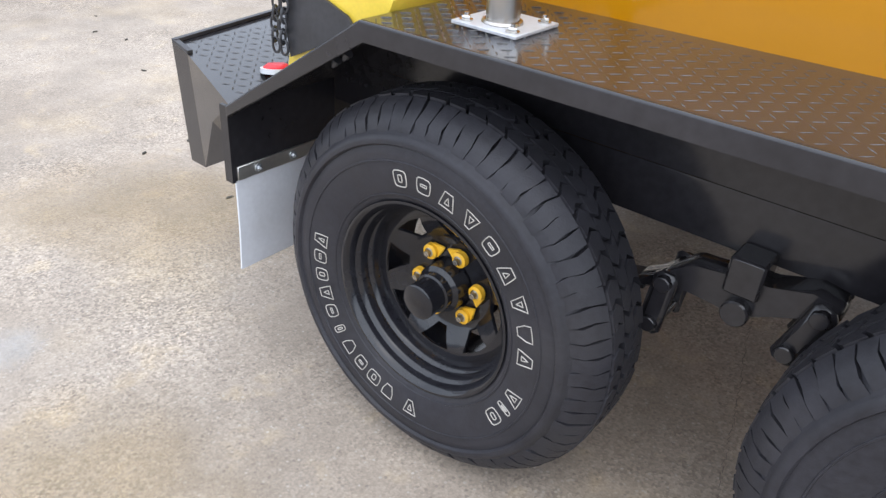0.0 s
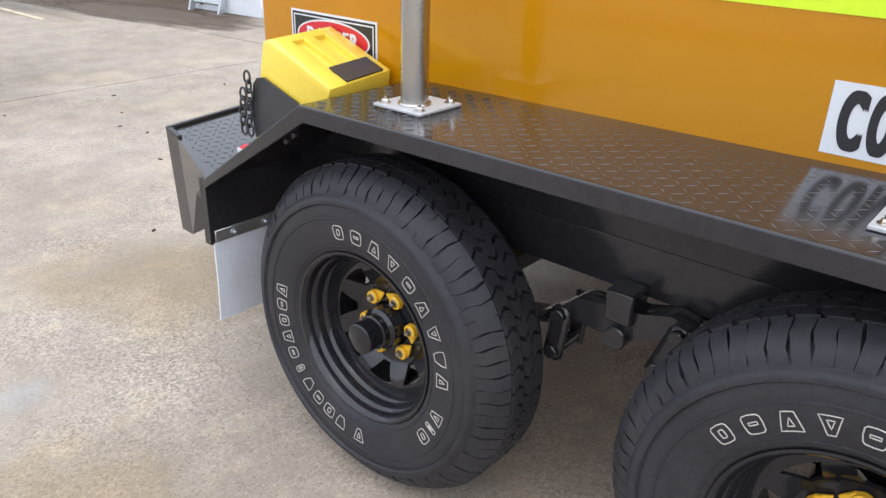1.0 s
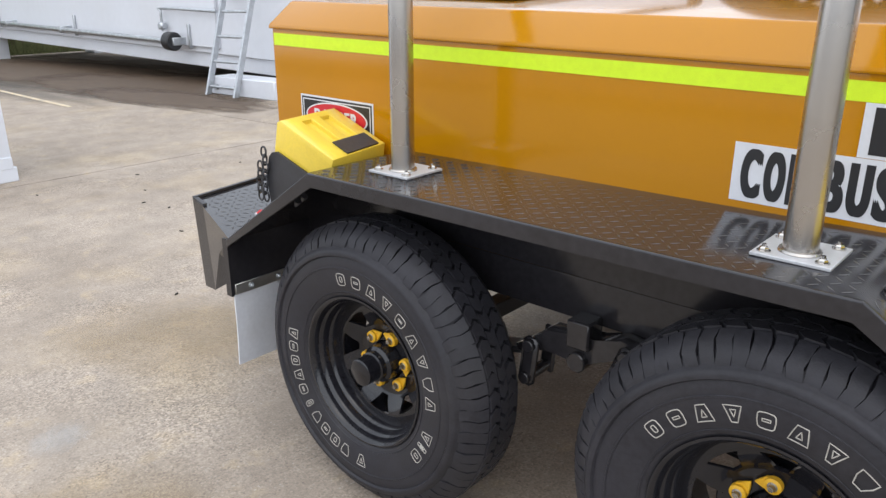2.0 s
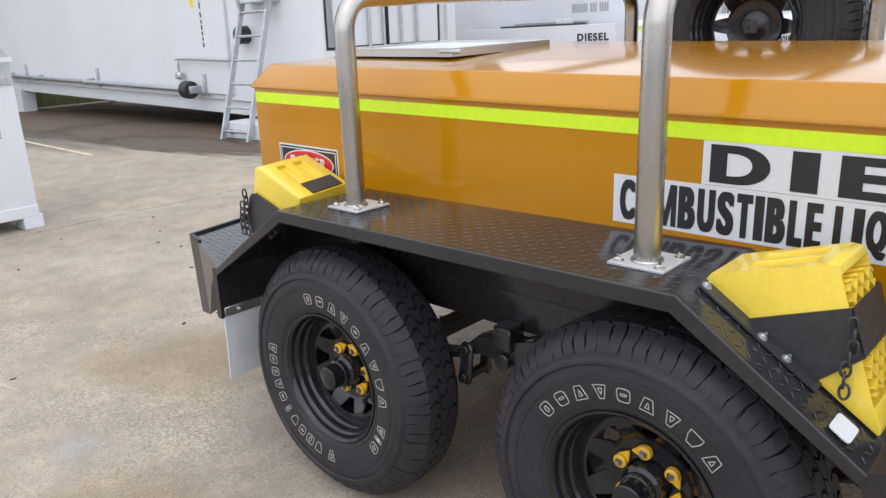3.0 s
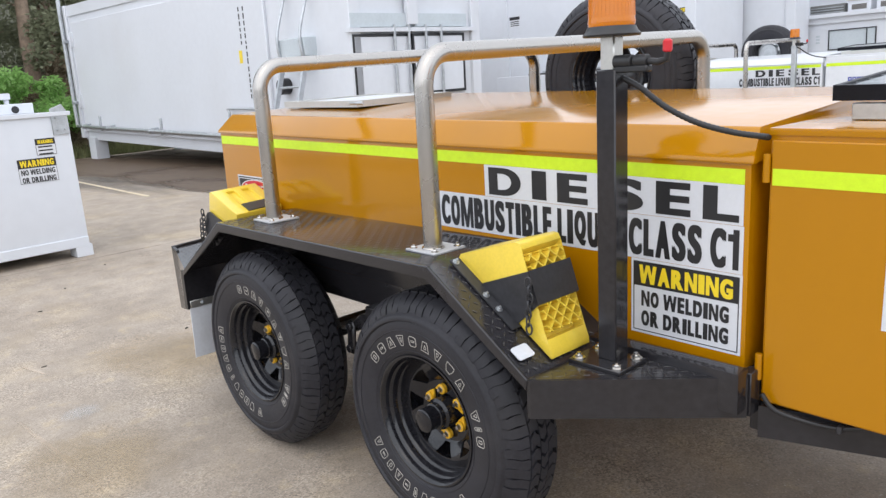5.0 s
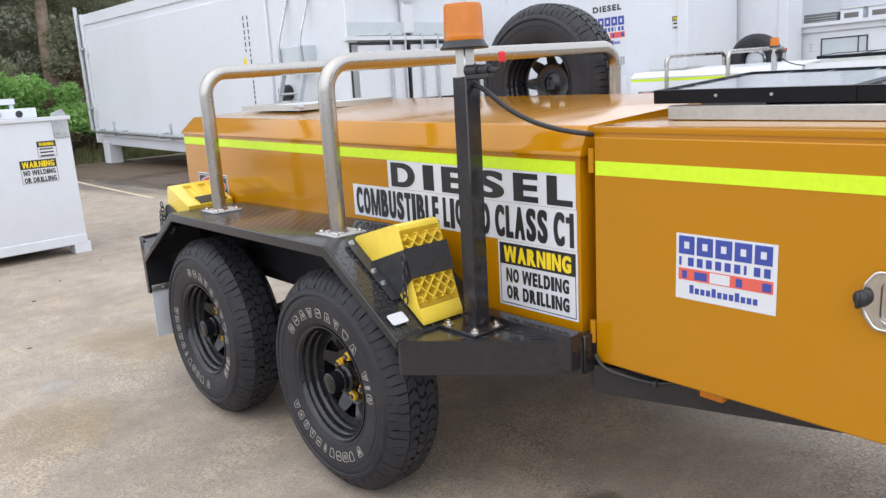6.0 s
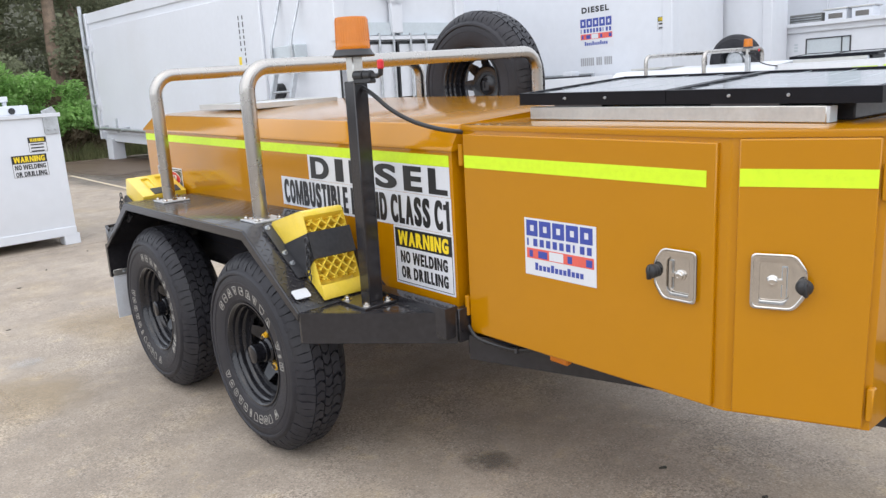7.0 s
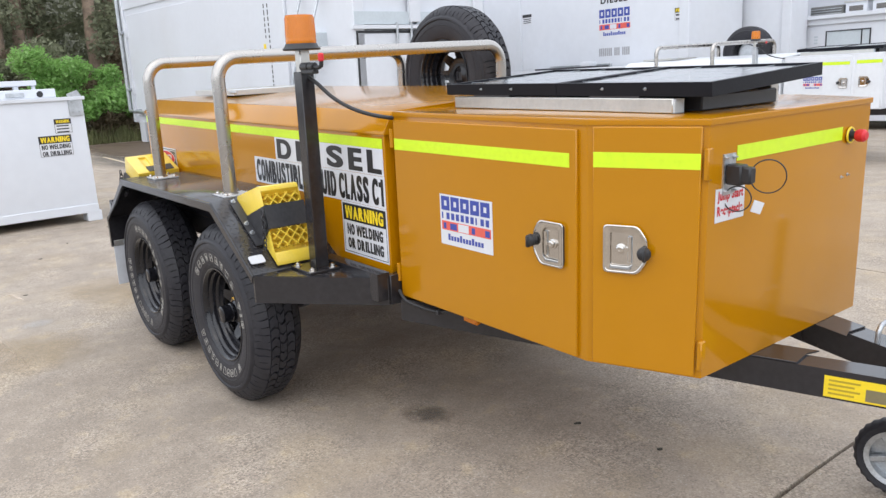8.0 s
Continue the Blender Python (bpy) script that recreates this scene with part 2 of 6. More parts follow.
def box(x0, x1, y0, y1, z0, z1, bevel=0.0, bm=None, m=None, seg=1):
    own = bmesh.new()
    vs = [own.verts.new((x, y, z)) for x in (x0, x1) for y in (y0, y1) for z in (z0, z1)]
    for q in ((0, 1, 3, 2), (4, 6, 7, 5), (0, 4, 5, 1), (2, 3, 7, 6), (0, 2, 6, 4), (1, 5, 7, 3)):
        own.faces.new([vs[i] for i in q])
    if bevel:
        bmesh.ops.bevel(own, geom=own.edges[:], offset=bevel, segments=seg, affect="EDGES", profile=0.7)
    return merge(own, bm, m)


def merge(own, bm=None, m=None):
    if m is not None:
        own.transform(m)
    if bm is None:
        return own
    tmp = bpy.data.meshes.new("tmp")
    own.to_mesh(tmp)
    own.free()
    bm.from_mesh(tmp)
    bpy.data.meshes.remove(tmp)
    return bm


def prism(points, axis, a, b, bevel=0.0, bm=None, seg=1):
    """A polygon of (x, z), (x, y) or (y, z) pairs drawn out along the remaining axis from a to b."""
    own = bmesh.new()

    def at(p, c):
        return {"y": (p[0], c, p[1]), "z": (p[0], p[1], c), "x": (c, p[0], p[1])}[axis]
    lo = [own.verts.new(at(p, a)) for p in points]
    hi = [own.verts.new(at(p, b)) for p in points]
    own.faces.new(lo)
    own.faces.new(hi[::-1])
    for i in range(len(points)):
        j = (i + 1) % len(points)
        own.faces.new((lo[i], hi[i], hi[j], lo[j]))
    if bevel:
        bmesh.ops.bevel(own, geom=own.edges[:], offset=bevel, segments=seg, affect="EDGES", profile=0.7)
    return merge(own, bm)


def loft(rings, bm=None, closed_ends=True):
    own = bmesh.new()
    vs = [[own.verts.new(p) for p in r] for r in rings]
    n = len(rings[0])
    for a, b in zip(vs, vs[1:]):
        for i in range(n):
            j = (i + 1) % n
            own.faces.new((a[i], a[j], b[j], b[i]))
    if closed_ends:
        own.faces.new(vs[0][::-1])
        own.faces.new(vs[-1])
    return merge(own, bm)


def sweep(points, r, seg=12, bm=None, closed=False):
    """A round bar or tube along a line of points."""
    pts = [Vector(p) for p in points]
    n = len(pts)
    rings = []
    side = None
    for i, p in enumerate(pts):
        before = pts[i - 1] if (i or closed) else None
        after = pts[(i + 1) % n] if (i < n - 1 or closed) else None
        d = ((p - before).normalized() if before is not None else Vector()) + ((after - p).normalized() if after is not None else Vector())
        d.normalize()
        if side is None:
            side = d.orthogonal().normalized()
        side = (side - d * side.dot(d)).normalized()
        up = d.cross(side)
        rr = r[i] if isinstance(r, (list, tuple)) else r
        rings.append([p + (side * math.cos(k * math.tau / seg) + up * math.sin(k * math.tau / seg)) * rr for k in range(seg)])
    if closed:
        rings.append(rings[0])
        return loft(rings, bm, False)
    return loft(rings, bm)


def lathe(profile, seg=64, bm=None, m=None, closed=False):
    """Turns (radius, y) pairs about the y axis."""
    own = bmesh.new()
    prof = profile + [profile[0]] if closed else profile
    rows = []
    for r, y in prof:
        if r < 1e-6:
            rows.append([own.verts.new((0, y, 0))] * seg)
        else:
            rows.append([own.verts.new((r * math.cos(k * math.tau / seg), y, r * math.sin(k * math.tau / seg))) for k in range(seg)])
    if closed:
        for v in rows[-1]:
            own.verts.remove(v)
        rows[-1] = rows[0]
    for a, b in zip(rows, rows[1:]):
        for k in range(seg):
            q = []
            for v in (a[k], a[(k + 1) % seg], b[(k + 1) % seg], b[k]):
                if v not in q:
                    q.append(v)
            if len(q) > 2:
                own.faces.new(q)
    return merge(own, bm, m)


def turned(r, a, b, axis="y", c=(0, 0, 0), seg=20, bm=None, edge=0.0):
    """A capped round bar of radius r from a to b along an axis through c, with a small edge radius."""
    e = edge or min(r, abs(b - a)) * 0.12
    s = 1 if b > a else -1
    prof = [(0, a), (r - e, a), (r, a + s * e), (r, b - s * e), (r - e, b), (0, b)]
    rot = {"y": Matrix(), "z": pose(0, 0, 0, 90), "x": pose(0, 0, 0, 0, 0, -90)}[axis]
    return lathe(prof, seg, bm, Matrix.Translation(c) @ rot)


def hex_bolt(c, n, r=0.009, h=0.007, bm=None):
    """A washer with a hexagon head on it, at c, standing along n."""
    m = Matrix.Translation(c) @ Vector(n).to_track_quat("Y", "Z").to_matrix().to_4x4()
    bm = lathe([(0, 0), (r * 1.5, 0), (r * 1.5, 0.002), (0, 0.002)], 16, bm, m)
    lathe([(0, 0.002), (r, 0.002), (r, h), (r * 0.8, h + 0.0015), (0, h + 0.0015)], 6, bm, m)
    return lathe([(0, h), (r * 0.5, h), (r * 0.5, h + 0.006), (0, h + 0.006)], 10, bm, m)


class Face:
    """A flat face to lay tapes, decals and lettering on: origin, right, up, and out of the face."""

    def __init__(self, o, u, v):
        self.o, self.u, self.v = Vector(o), Vector(u).normalized(), Vector(v).normalized()
        self.n = self.u.cross(self.v)

    def at(self, a, b, h=0.0):
        return self.o + self.u * a + self.v * b + self.n * h

    def slab(self, a0, a1, b0, b1, h0, h1, bm=None):
        own = bmesh.new()
        lo = [own.verts.new(self.at(a, b, h0)) for a, b in ((a0, b0), (a1, b0), (a1, b1), (a0, b1))]
        hi = [own.verts.new(self.at(a, b, h1)) for a, b in ((a0, b0), (a1, b0), (a1, b1), (a0, b1))]
        own.faces.new(lo[::-1])
        own.faces.new(hi)
        for i in range(4):
            j = (i + 1) % 4
            own.faces.new((lo[i], lo[j], hi[j], hi[i]))
        return merge(own, bm)

    def outline(self, a0, a1, b0, b1, t, h0, h1, bm=None):
        bm = self.slab(a0, a1, b0, b0 + t, h0, h1, bm)
        self.slab(a0, a1, b1 - t, b1, h0, h1, bm)
        self.slab(a0, a0 + t, b0 + t, b1 - t, h0, h1, bm)
        return self.slab(a1 - t, a1, b0 + t, b1 - t, h0, h1, bm)

    def disc(self, a, b, ra, rb, h0, h1, bm=None, seg=40):
        rings = [[self.at(a + ra * math.cos(k * math.tau / seg), b + rb * math.sin(k * math.tau / seg), h) for k in range(seg)] for h in (h0, h1)]
        return loft(rings, bm)


GLYPHS = {}


def words(face, text, a0, a1, b0, b1, h, weight=0.02, bm=None, spread=1.0):
    """Lettering in the built-in font, set to fill a box on a face, h above it."""
    key = (text, weight, spread)
    if key not in GLYPHS:
        cu = bpy.data.curves.new("lettering", "FONT")
        cu.body, cu.offset, cu.resolution_u, cu.space_character = text, weight, 7, spread
        ob = bpy.data.objects.new("lettering", cu)
        me = bpy.data.meshes.new_from_object(ob)
        co = [tuple(v.co)[:2] for v in me.vertices]
        GLYPHS[key] = (co, [tuple(p.vertices) for p in me.polygons])
        bpy.data.objects.remove(ob)
        bpy.data.curves.remove(cu)
        bpy.data.meshes.remove(me)
    co, polys = GLYPHS[key]
    xs, ys = [c[0] for c in co], [c[1] for c in co]
    x0, x1, y0, y1 = min(xs), max(xs), min(ys), max(ys)
    own = bmesh.new()
    vs = [own.verts.new(face.at(a0 + (a1 - a0) * (x - x0) / (x1 - x0), b0 + (b1 - b0) * (y - y0) / (y1 - y0), h)) for x, y in co]
    for p in polys:
        try:
            own.faces.new([vs[i] for i in p])
        except ValueError:
            pass
    return merge(own, bm)


ADVANCE = {"C": 0.53, "O": 0.53, "M": 0.70, "B": 0.54, "U": 0.53, "S": 0.51, "T": 0.46, "I": 0.29, "L": 0.41, "E": 0.43, "Q": 0.53, "D": 0.54, "A": 0.56, "1": 0.38, "N": 0.54, "W": 0.80, "G": 0.53, "R": 0.55, "F": 0.42, " ": 0.20}


def bar(x0, x1, x2, x3):
    """A straight stroke from x0..x1 at the foot to x2..x3 at the head."""
    return ((x0, 0), (x1, 0), (x3, 1), (x2, 1))


STROKES = {"M": (bar(0, 0.23, 0, 0.23), bar(0.77, 1, 0.77, 1), bar(0.39, 0.61, 0.06, 0.30), bar(0.39, 0.61, 0.70, 0.94)),
           "N": (bar(0, 0.29, 0, 0.29), bar(0.71, 1, 0.71, 1), bar(0.68, 0.98, 0.02, 0.32)),
           "W": (bar(0.13, 0.35, 0, 0.20), bar(0.65, 0.87, 0.80, 1), bar(0.16, 0.35, 0.40, 0.57), bar(0.65, 0.84, 0.43, 0.60))}


def stout(face, ch, a0, a1, b0, b1, h, weight, fat, bm):
    """One capital that fills a box, its upright strokes widened by fat of its height."""
    if ch == "1":
        m = a0 + (a1 - a0) * 0.46
        face.slab(m, a1, b0, b1, h - 0.0004, h, bm)
        return face.slab(a0, m, b1 - (b1 - b0) * 0.30, b1 - (b1 - b0) * 0.12, h - 0.0004, h, bm)
    if ch in STROKES:
        for k, stroke in enumerate(STROKES[ch]):
            bm.faces.new([bm.verts.new(face.at(a0 + (a1 - a0) * x, b0 + (b1 - b0) * y, h + 0.00008 * k)) for x, y in stroke])
        return bm
    w = min(fat * (b1 - b0), (a1 - a0) * 0.3)
    for k in range(3 if w > 0 else 1):
        words(face, ch, a0 + w * k / 2, a1 - w * (2 - k) / 2, b0, b1, h + 0.00008 * k, weight, bm)
    return bm


def narrow_words(face, text, a0, a1, b0, b1, h, weight=0.04, bm=None, fat=0.07):
    """Heavy narrow capitals, each in a cell of its own width."""
    bm = bm or bmesh.new()
    unit = (a1 - a0) / (sum(ADVANCE[c] for c in text) - 0.05)
    a = a0
    for ch in text:
        if ch != " ":
            stout(face, ch, a, a + (ADVANCE[ch] - 0.05) * unit, b0, b1, h, weight, 0.0 if ch == "I" else fat, bm)
        a += ADVANCE[ch] * unit
    return bm


def treads(face, inside, a0, a1, b0, b1, pitch=0.022, bm=None):
    """Raised lozenges of checker plate, every other one turned, where inside(a, b) holds."""
    verts, faces = [], []
    la, lb, h = pitch * 0.43, pitch * 0.07, 0.0006
    i = 0
    a = a0 + pitch * 0.5
    while a < a1:
        j = 0
        b = b0 + pitch * 0.5
        while b < b1:
            if inside(a, b):
                k = len(verts)
                s = 0.7071 if (i + j) % 2 else -0.7071
                for p, q, z in ((-la, 0, 0), (0, -lb, 0), (la, 0, 0), (0, lb, 0), (-la * 0.55, 0, h), (la * 0.55, 0, h)):
                    verts.append(face.at(a + 0.7071 * p - s * q, b + s * p + 0.7071 * q, z))
                faces += [(k, k + 1, k + 4), (k + 1, k + 5, k + 4), (k + 1, k + 2, k + 5), (k + 2, k + 3, k + 5), (k + 3, k + 4, k + 5), (k + 3, k, k + 4)]
            b += pitch
            j += 1
        a += pitch
        i += 1
    me = bpy.data.meshes.new("treads")
    me.from_pydata([tuple(v) for v in verts], [], faces)
    own = bmesh.new()
    own.from_mesh(me)
    bpy.data.meshes.remove(me)
    return merge(own, bm)


# ---- wheels ----
TYRE_W, TYRE_R = 0.202, 0.365
MESHES = {}


def tyre_mesh():
    W = TYRE_W
    half = [(0.172, 0.040), (0.177, 0.026), (0.192, 0.0135), (0.1975, 0.0118), (0.1985, 0.0100), (0.2005, 0.0092), (0.2015, 0.0105), (0.218, 0.005), (0.250, 0.001), (0.2605, 0.0006), (0.2615, -0.0012), (0.2640, -0.0012), (0.2650, 0.0004), (0.272, 0.0), (0.284, 0.0012), (0.2890, 0.0030), (0.2925, -0.0022), (0.2985, -0.0024), (0.3045, 0.0000), (0.3085, 0.0048), (0.311, 0.0082), (0.3215, 0.0175), (0.3320, 0.0292), (0.3410, 0.0425), (0.3500, 0.056)]
    prof = half + [(r, W - y) for r, y in half[::-1]] + [(0.166, W - 0.05), (0.166, 0.05)]
    bm = lathe(prof, 96, closed=True)
    return squat(bm)


def tread_mesh():
    """Kinked blocks in three middle rows with narrow zigzag grooves, and long shoulder lugs that reach down the flank."""
    W = TYRE_W
    bm = bmesh.new()
    rng = random.Random(17)
    m = W / 2
    shoulder = [(0.0085, 0.3160, 0.304), (0.0185, 0.3330, 0.318), (0.0330, 0.3490, 0.332), (0.0520, 0.3610, 0.343)]
    rows = [(76, 0.0, [(y, t, l) for y, t, l in shoulder]),
            (58, 0.45, [(0.0550, 0.3640, 0.342), ((0.0550 + m - 0.0155) / 2, 0.3645, 0.342), (m - 0.0155, 0.3645, 0.342)]),
            (58, 0.1, [(m - 0.013, 0.365, 0.342), (m, 0.365, 0.342), (m + 0.013, 0.365, 0.342)]),
            (58, 0.6, [(m + 0.0155, 0.3645, 0.342), (W - (0.0550 + m - 0.0155) / 2, 0.3645, 0.342), (W - 0.0550, 0.3640, 0.342)]),
            (76, 0.3, [(W - y, t, l) for y, t, l in shoulder[::-1]])]
    for ri, (n, shift, line) in enumerate(rows):
        step = math.tau / n
        for k in range(n):
            start = (k + shift + rng.uniform(-0.05, 0.05)) * step
            wide = rng.uniform(0.88, 0.93) if ri in (0, 4) else rng.uniform(0.76, 0.85)
            drop = rng.uniform(0, 0.0016)
            kink = (0.32 if ri % 2 else -0.26) * step
            lean = (0.16 if k % 2 else 0.0) * step
            side = ri in (0, 4)
            lo, hi = [], []
            last = len(line) - 1
            for i, (y, rt, rl) in enumerate(line):
                tip = side and (i == 0 if ri == 0 else i == last)
                sk = (0.10 * step * math.sin(i * 2.1 + k) if side else kink * (i == 1) + lean * (i == 2))
                short = 0.006 if tip and k % 2 else 0.0
                for c in (0.0, wide):
                    a = start + step * c + sk
                    lo.append(bm.verts.new((rl * math.cos(a), y, rl * math.sin(a))))
                    hi.append(bm.verts.new(((rt - drop - short) * math.cos(a), y, (rt - drop - short) * math.sin(a))))
            for i in range(0, 2 * last, 2):
                bm.faces.new((hi[i], hi[i + 1], hi[i + 3], hi[i + 2]))
                bm.faces.new((lo[i], hi[i], hi[i + 2], lo[i + 2]))
                bm.faces.new((lo[i + 1], lo[i + 3], hi[i + 3], hi[i + 1]))
            bm.faces.new((lo[0], lo[1], hi[1], hi[0]))
            bm.faces.new((lo[-2], hi[-2], hi[-1], lo[-1]))
    return squat(bm)


def squat(bm):
    """Draws the casing in to its true size; its foot flattens where it carries the trailer."""
    for v in bm.verts:
        r = math.hypot(v.co.x, v.co.z)
        if r > 0.2015:
            f = (0.2015 + (r - 0.2015) * 0.954) / r
            v.co.x, v.co.z = v.co.x * f, v.co.z * f
        if v.co.z < -0.3525:
            v.co.z = -0.3525 - (v.co.z + 0.3525) * 0.02
    return bm


def letter_mesh(wide, shape):
    """One raised outline mark of the sidewall's ring: plain closed shapes, lying at the tyre's flank."""
    bm = bmesh.new()
    r0, r1 = 0.217, 0.246

    def closed_line(pts, thick):
        out = []
        for (p, q), (p2, q2) in zip(pts, pts[1:] + pts[:1]):
            for k in range(4):
                f = k / 4
                u, v = p + (p2 - p) * f, q + (q2 - q) * f
                ang = wide * 0.5 * u / 0.223
                r = (r0 + r1) / 2 + (r1 - r0) * 0.5 * v
                out.append((r * math.cos(ang), 0.0040 - (r - r0) * 0.095, r * math.sin(ang)))
        sweep(out, thick, 6, bm, closed=True)
    full = [(math.copysign(abs(math.cos(k * math.tau / 12)) ** 0.5, math.cos(k * math.tau / 12)), math.copysign(abs(math.sin(k * math.tau / 12)) ** 0.5, math.sin(k * math.tau / 12))) for k in range(12)]
    if shape == 0:
        closed_line(full, 0.0010)
        closed_line([(p * 0.3, q * 0.45) for p, q in full], 0.0010)
    elif shape == 1:
        closed_line([(-1, -1), (-0.5, 1), (0.5, 1), (1, -1)], 0.0010)
        closed_line([(-0.3, -0.5), (0, 0.4), (0.3, -0.5)], 0.0009)
    elif shape == 2:
        closed_line([(-0.9, 1), (0.9, 1), (0.9, 0.1), (0.5, -1), (-0.5, -1), (-0.9, 0.1)], 0.0010)
    elif shape == 3:
        closed_line([(-1, 1), (1, 1), (0.4, -1), (-0.4, -1)], 0.0010)
        closed_line([(-0.35, 0.5), (0.35, 0.5), (0.0, -0.4)], 0.0009)
    else:
        closed_line([(p * 0.9, q) for p, q in full], 0.0010)
        closed_line([(-0.4, -0.1), (-0.4, 0.2), (0.4, 0.2), (0.4, -0.1)], 0.0009)
    return bm


def rim_mesh(short=False):
    prof = [(0.180, 0.026), (0.184, 0.018), (0.1865, 0.016), (0.1865, 0.013), (0.182, 0.0125), (0.177, 0.016), (0.173, 0.024), (0.171, 0.034), (0.166, 0.038), (0.163, 0.044), (0.1615, 0.058), (0.157, 0.062), (0.154, 0.069), (0.152, 0.086), (0.148, 0.092), (0.146, 0.120), (0.146, 0.172), (0.172, 0.182), (0.186, 0.187)]
    if short:
        prof = [p for p in prof if p[1] < 0.1] + [(0.152, 0.122)]
    return lathe(prof, 96)


def disc_mesh():
    """The dished wheel centre with eight straight-sided openings."""
    rings = [(0.050, 0.112), (0.088, 0.112), (0.095, 0.109), (0.099, 0.106), (0.110, 0.099), (0.122, 0.092), (0.134, 0.086), (0.139, 0.085), (0.1510, 0.089)]
    bm = bmesh.new()
    rows = []
    for r, y in rings:
        f = max(0.0, min(1.0, (r - 0.099) / 0.035))
        w = 6.0 + 8.5 * f
        row = []
        for k in range(8):
            for u in (-22.5, -(22.5 + w) / 2, -w, -w / 3, w / 3, w, (22.5 + w) / 2):
                a = radians(45 * k + u)
                row.append(bm.verts.new((r * math.cos(a), y, r * math.sin(a))))
        rows.append(row)
    n = len(rows[0])
    for i in range(len(rings) - 1):
        for k in range(n):
            if 3 <= i <= 5 and k % 7 in (2, 3, 4):
                continue
            bm.faces.new((rows[i][k], rows[i][(k + 1) % n], rows[i + 1][(k + 1) % n], rows[i + 1][k]))
    bmesh.ops.recalc_face_normals(bm, faces=bm.faces[:])
    bmesh.ops.solidify(bm, geom=bm.faces[:], thickness=0.006)
    return bm


def hub_mesh():
    prof = [(0.0, 0.012), (0.029, 0.012), (0.033, 0.015), (0.033, 0.050), (0.037, 0.052), (0.037, 0.066), (0.045, 0.072), (0.047, 0.115), (0.050, 0.118)]
    bm = lathe(prof, 40)
    lathe([(0.052, 0.140), (0.092, 0.142), (0.092, 0.19), (0.06, 0.195)], 40, bm)
    return bm


def nut_mesh():
    """A wheel nut with its pointer: a ring drawn out to a tip along +x."""
    outer = [(0.0155 * math.cos(t), 0.0155 * math.sin(t)) for t in [radians(a) for a in range(50, 311, 20)]] + [(0.021, -0.008), (0.033, 0.0), (0.021, 0.008)]
    bm = bmesh.new()
    prism([(p, q) for p, q in outer], "y", 0.098, 0.104, 0.0015, bm)
    lathe([(0.009, 0.090), (0.0145, 0.092), (0.015, 0.100), (0.009, 0.100)], 20, bm)
    return bm


def stud_mesh():
    bm = lathe([(0.0, 0.082), (0.006, 0.082), (0.0065, 0.084), (0.0065, 0.09), (0.0115, 0.091), (0.0125, 0.094), (0.0125, 0.112)], 6)
    return bm


def cached(name, mat, maker, *args):
    key = (name, *args)
    if key not in MESHES:
        bm = maker(*args)
        bmesh.ops.recalc_face_normals(bm, faces=bm.faces[:])
        for f in bm.faces:
            f.smooth = True
        for e in bm.edges:
            e.smooth = len(e.link_faces) == 2 and e.calc_face_angle(0) < radians(38)
        me = bpy.data.meshes.new(name)
        bm.to_mesh(me)
        bm.free()
        me.materials.append(mat)
        MESHES[key] = me
    return MESHES[key]


def wheel(parent, m, turn=0, nuts=True, label="", first=36, centre=RIM_BLACK):
    w = empty("wheel", m, parent)
    if label:
        tagged(w, label)
    part("tyre", cached("tyre", RUBBER, tyre_mesh), None, w, "black all-terrain tyre")
    part("tread", cached("tread", RUBBER, tread_mesh), None, w)
    if nuts:
        rows = [(141 - 12.2 * i, 0.030 if i % 3 else 0.026) for i in range(9)] + [(22, 0.027), (13.5, 0.009), (5, 0.026), (-48, 0.027)] + [(-62 - 9.55 * i, (0.026, 0.029, 0.027, 0.026, 0.012, 0.027, 0.029, 0.024, 0.027, 0.027)[i]) for i in range(10)]
        for i, (a, wide) in enumerate(rows):
            lt = part("letter", cached("letter", LETTER, letter_mesh, wide, (0, 1, 2, 4, 3)[(i * 3 + i // 4) % 5] if wide > 0.015 else 0), None, w)
            lt.matrix_local = pose(0, 0, 0, 0, -(a + turn), 0)
    part("rim", cached("rim", RIM_BLACK, rim_mesh, not nuts), None, w, "gloss black steel rim")
    disc = part("wheel_centre", cached("wheel_centre_" + centre.name, centre, disc_mesh), None, w)
    disc.matrix_local = pose(0, 0 if nuts else 0.030, 0, 0, turn, 0)
    if not nuts:
        if centre is not RIM_BLACK:
            part("centre_plate", turned(0.118, 0.075, 0.112, "y", (0, 0, 0), 40, edge=0.01), centre, w, "bright metal mounting plate")
        part("wheel_cap", cached("wheel_cap", BLACK, lambda: lathe([(0, 0.136), (0.024, 0.136), (0.030, 0.140), (0.046, 0.1415), (0.056, 0.1425), (0.056, 0.150), (0, 0.155)], 32)), None, w)
    if nuts:
        part("hub", cached("hub", RIM_BLACK, hub_mesh), None, w)
        for k in range(6):
            a = first + 60 * k
            p = part("nut_pointer", cached("nut_pointer", NUT_YELLOW, nut_mesh), None, w, "yellow plastic nut pointer")
            c = (0.066 * math.cos(radians(a)), 0, 0.066 * math.sin(radians(a)))
            spin = a + (-98 if k % 2 == 0 else 98)
            p.matrix_local = Matrix.Translation(c) @ pose(0, 0, 0, 0, -spin, 0)
            s = part("wheel_nut", cached("wheel_nut", STEEL, stud_mesh), None, w)
            s.matrix_local = Matrix.Translation(c)
    return w


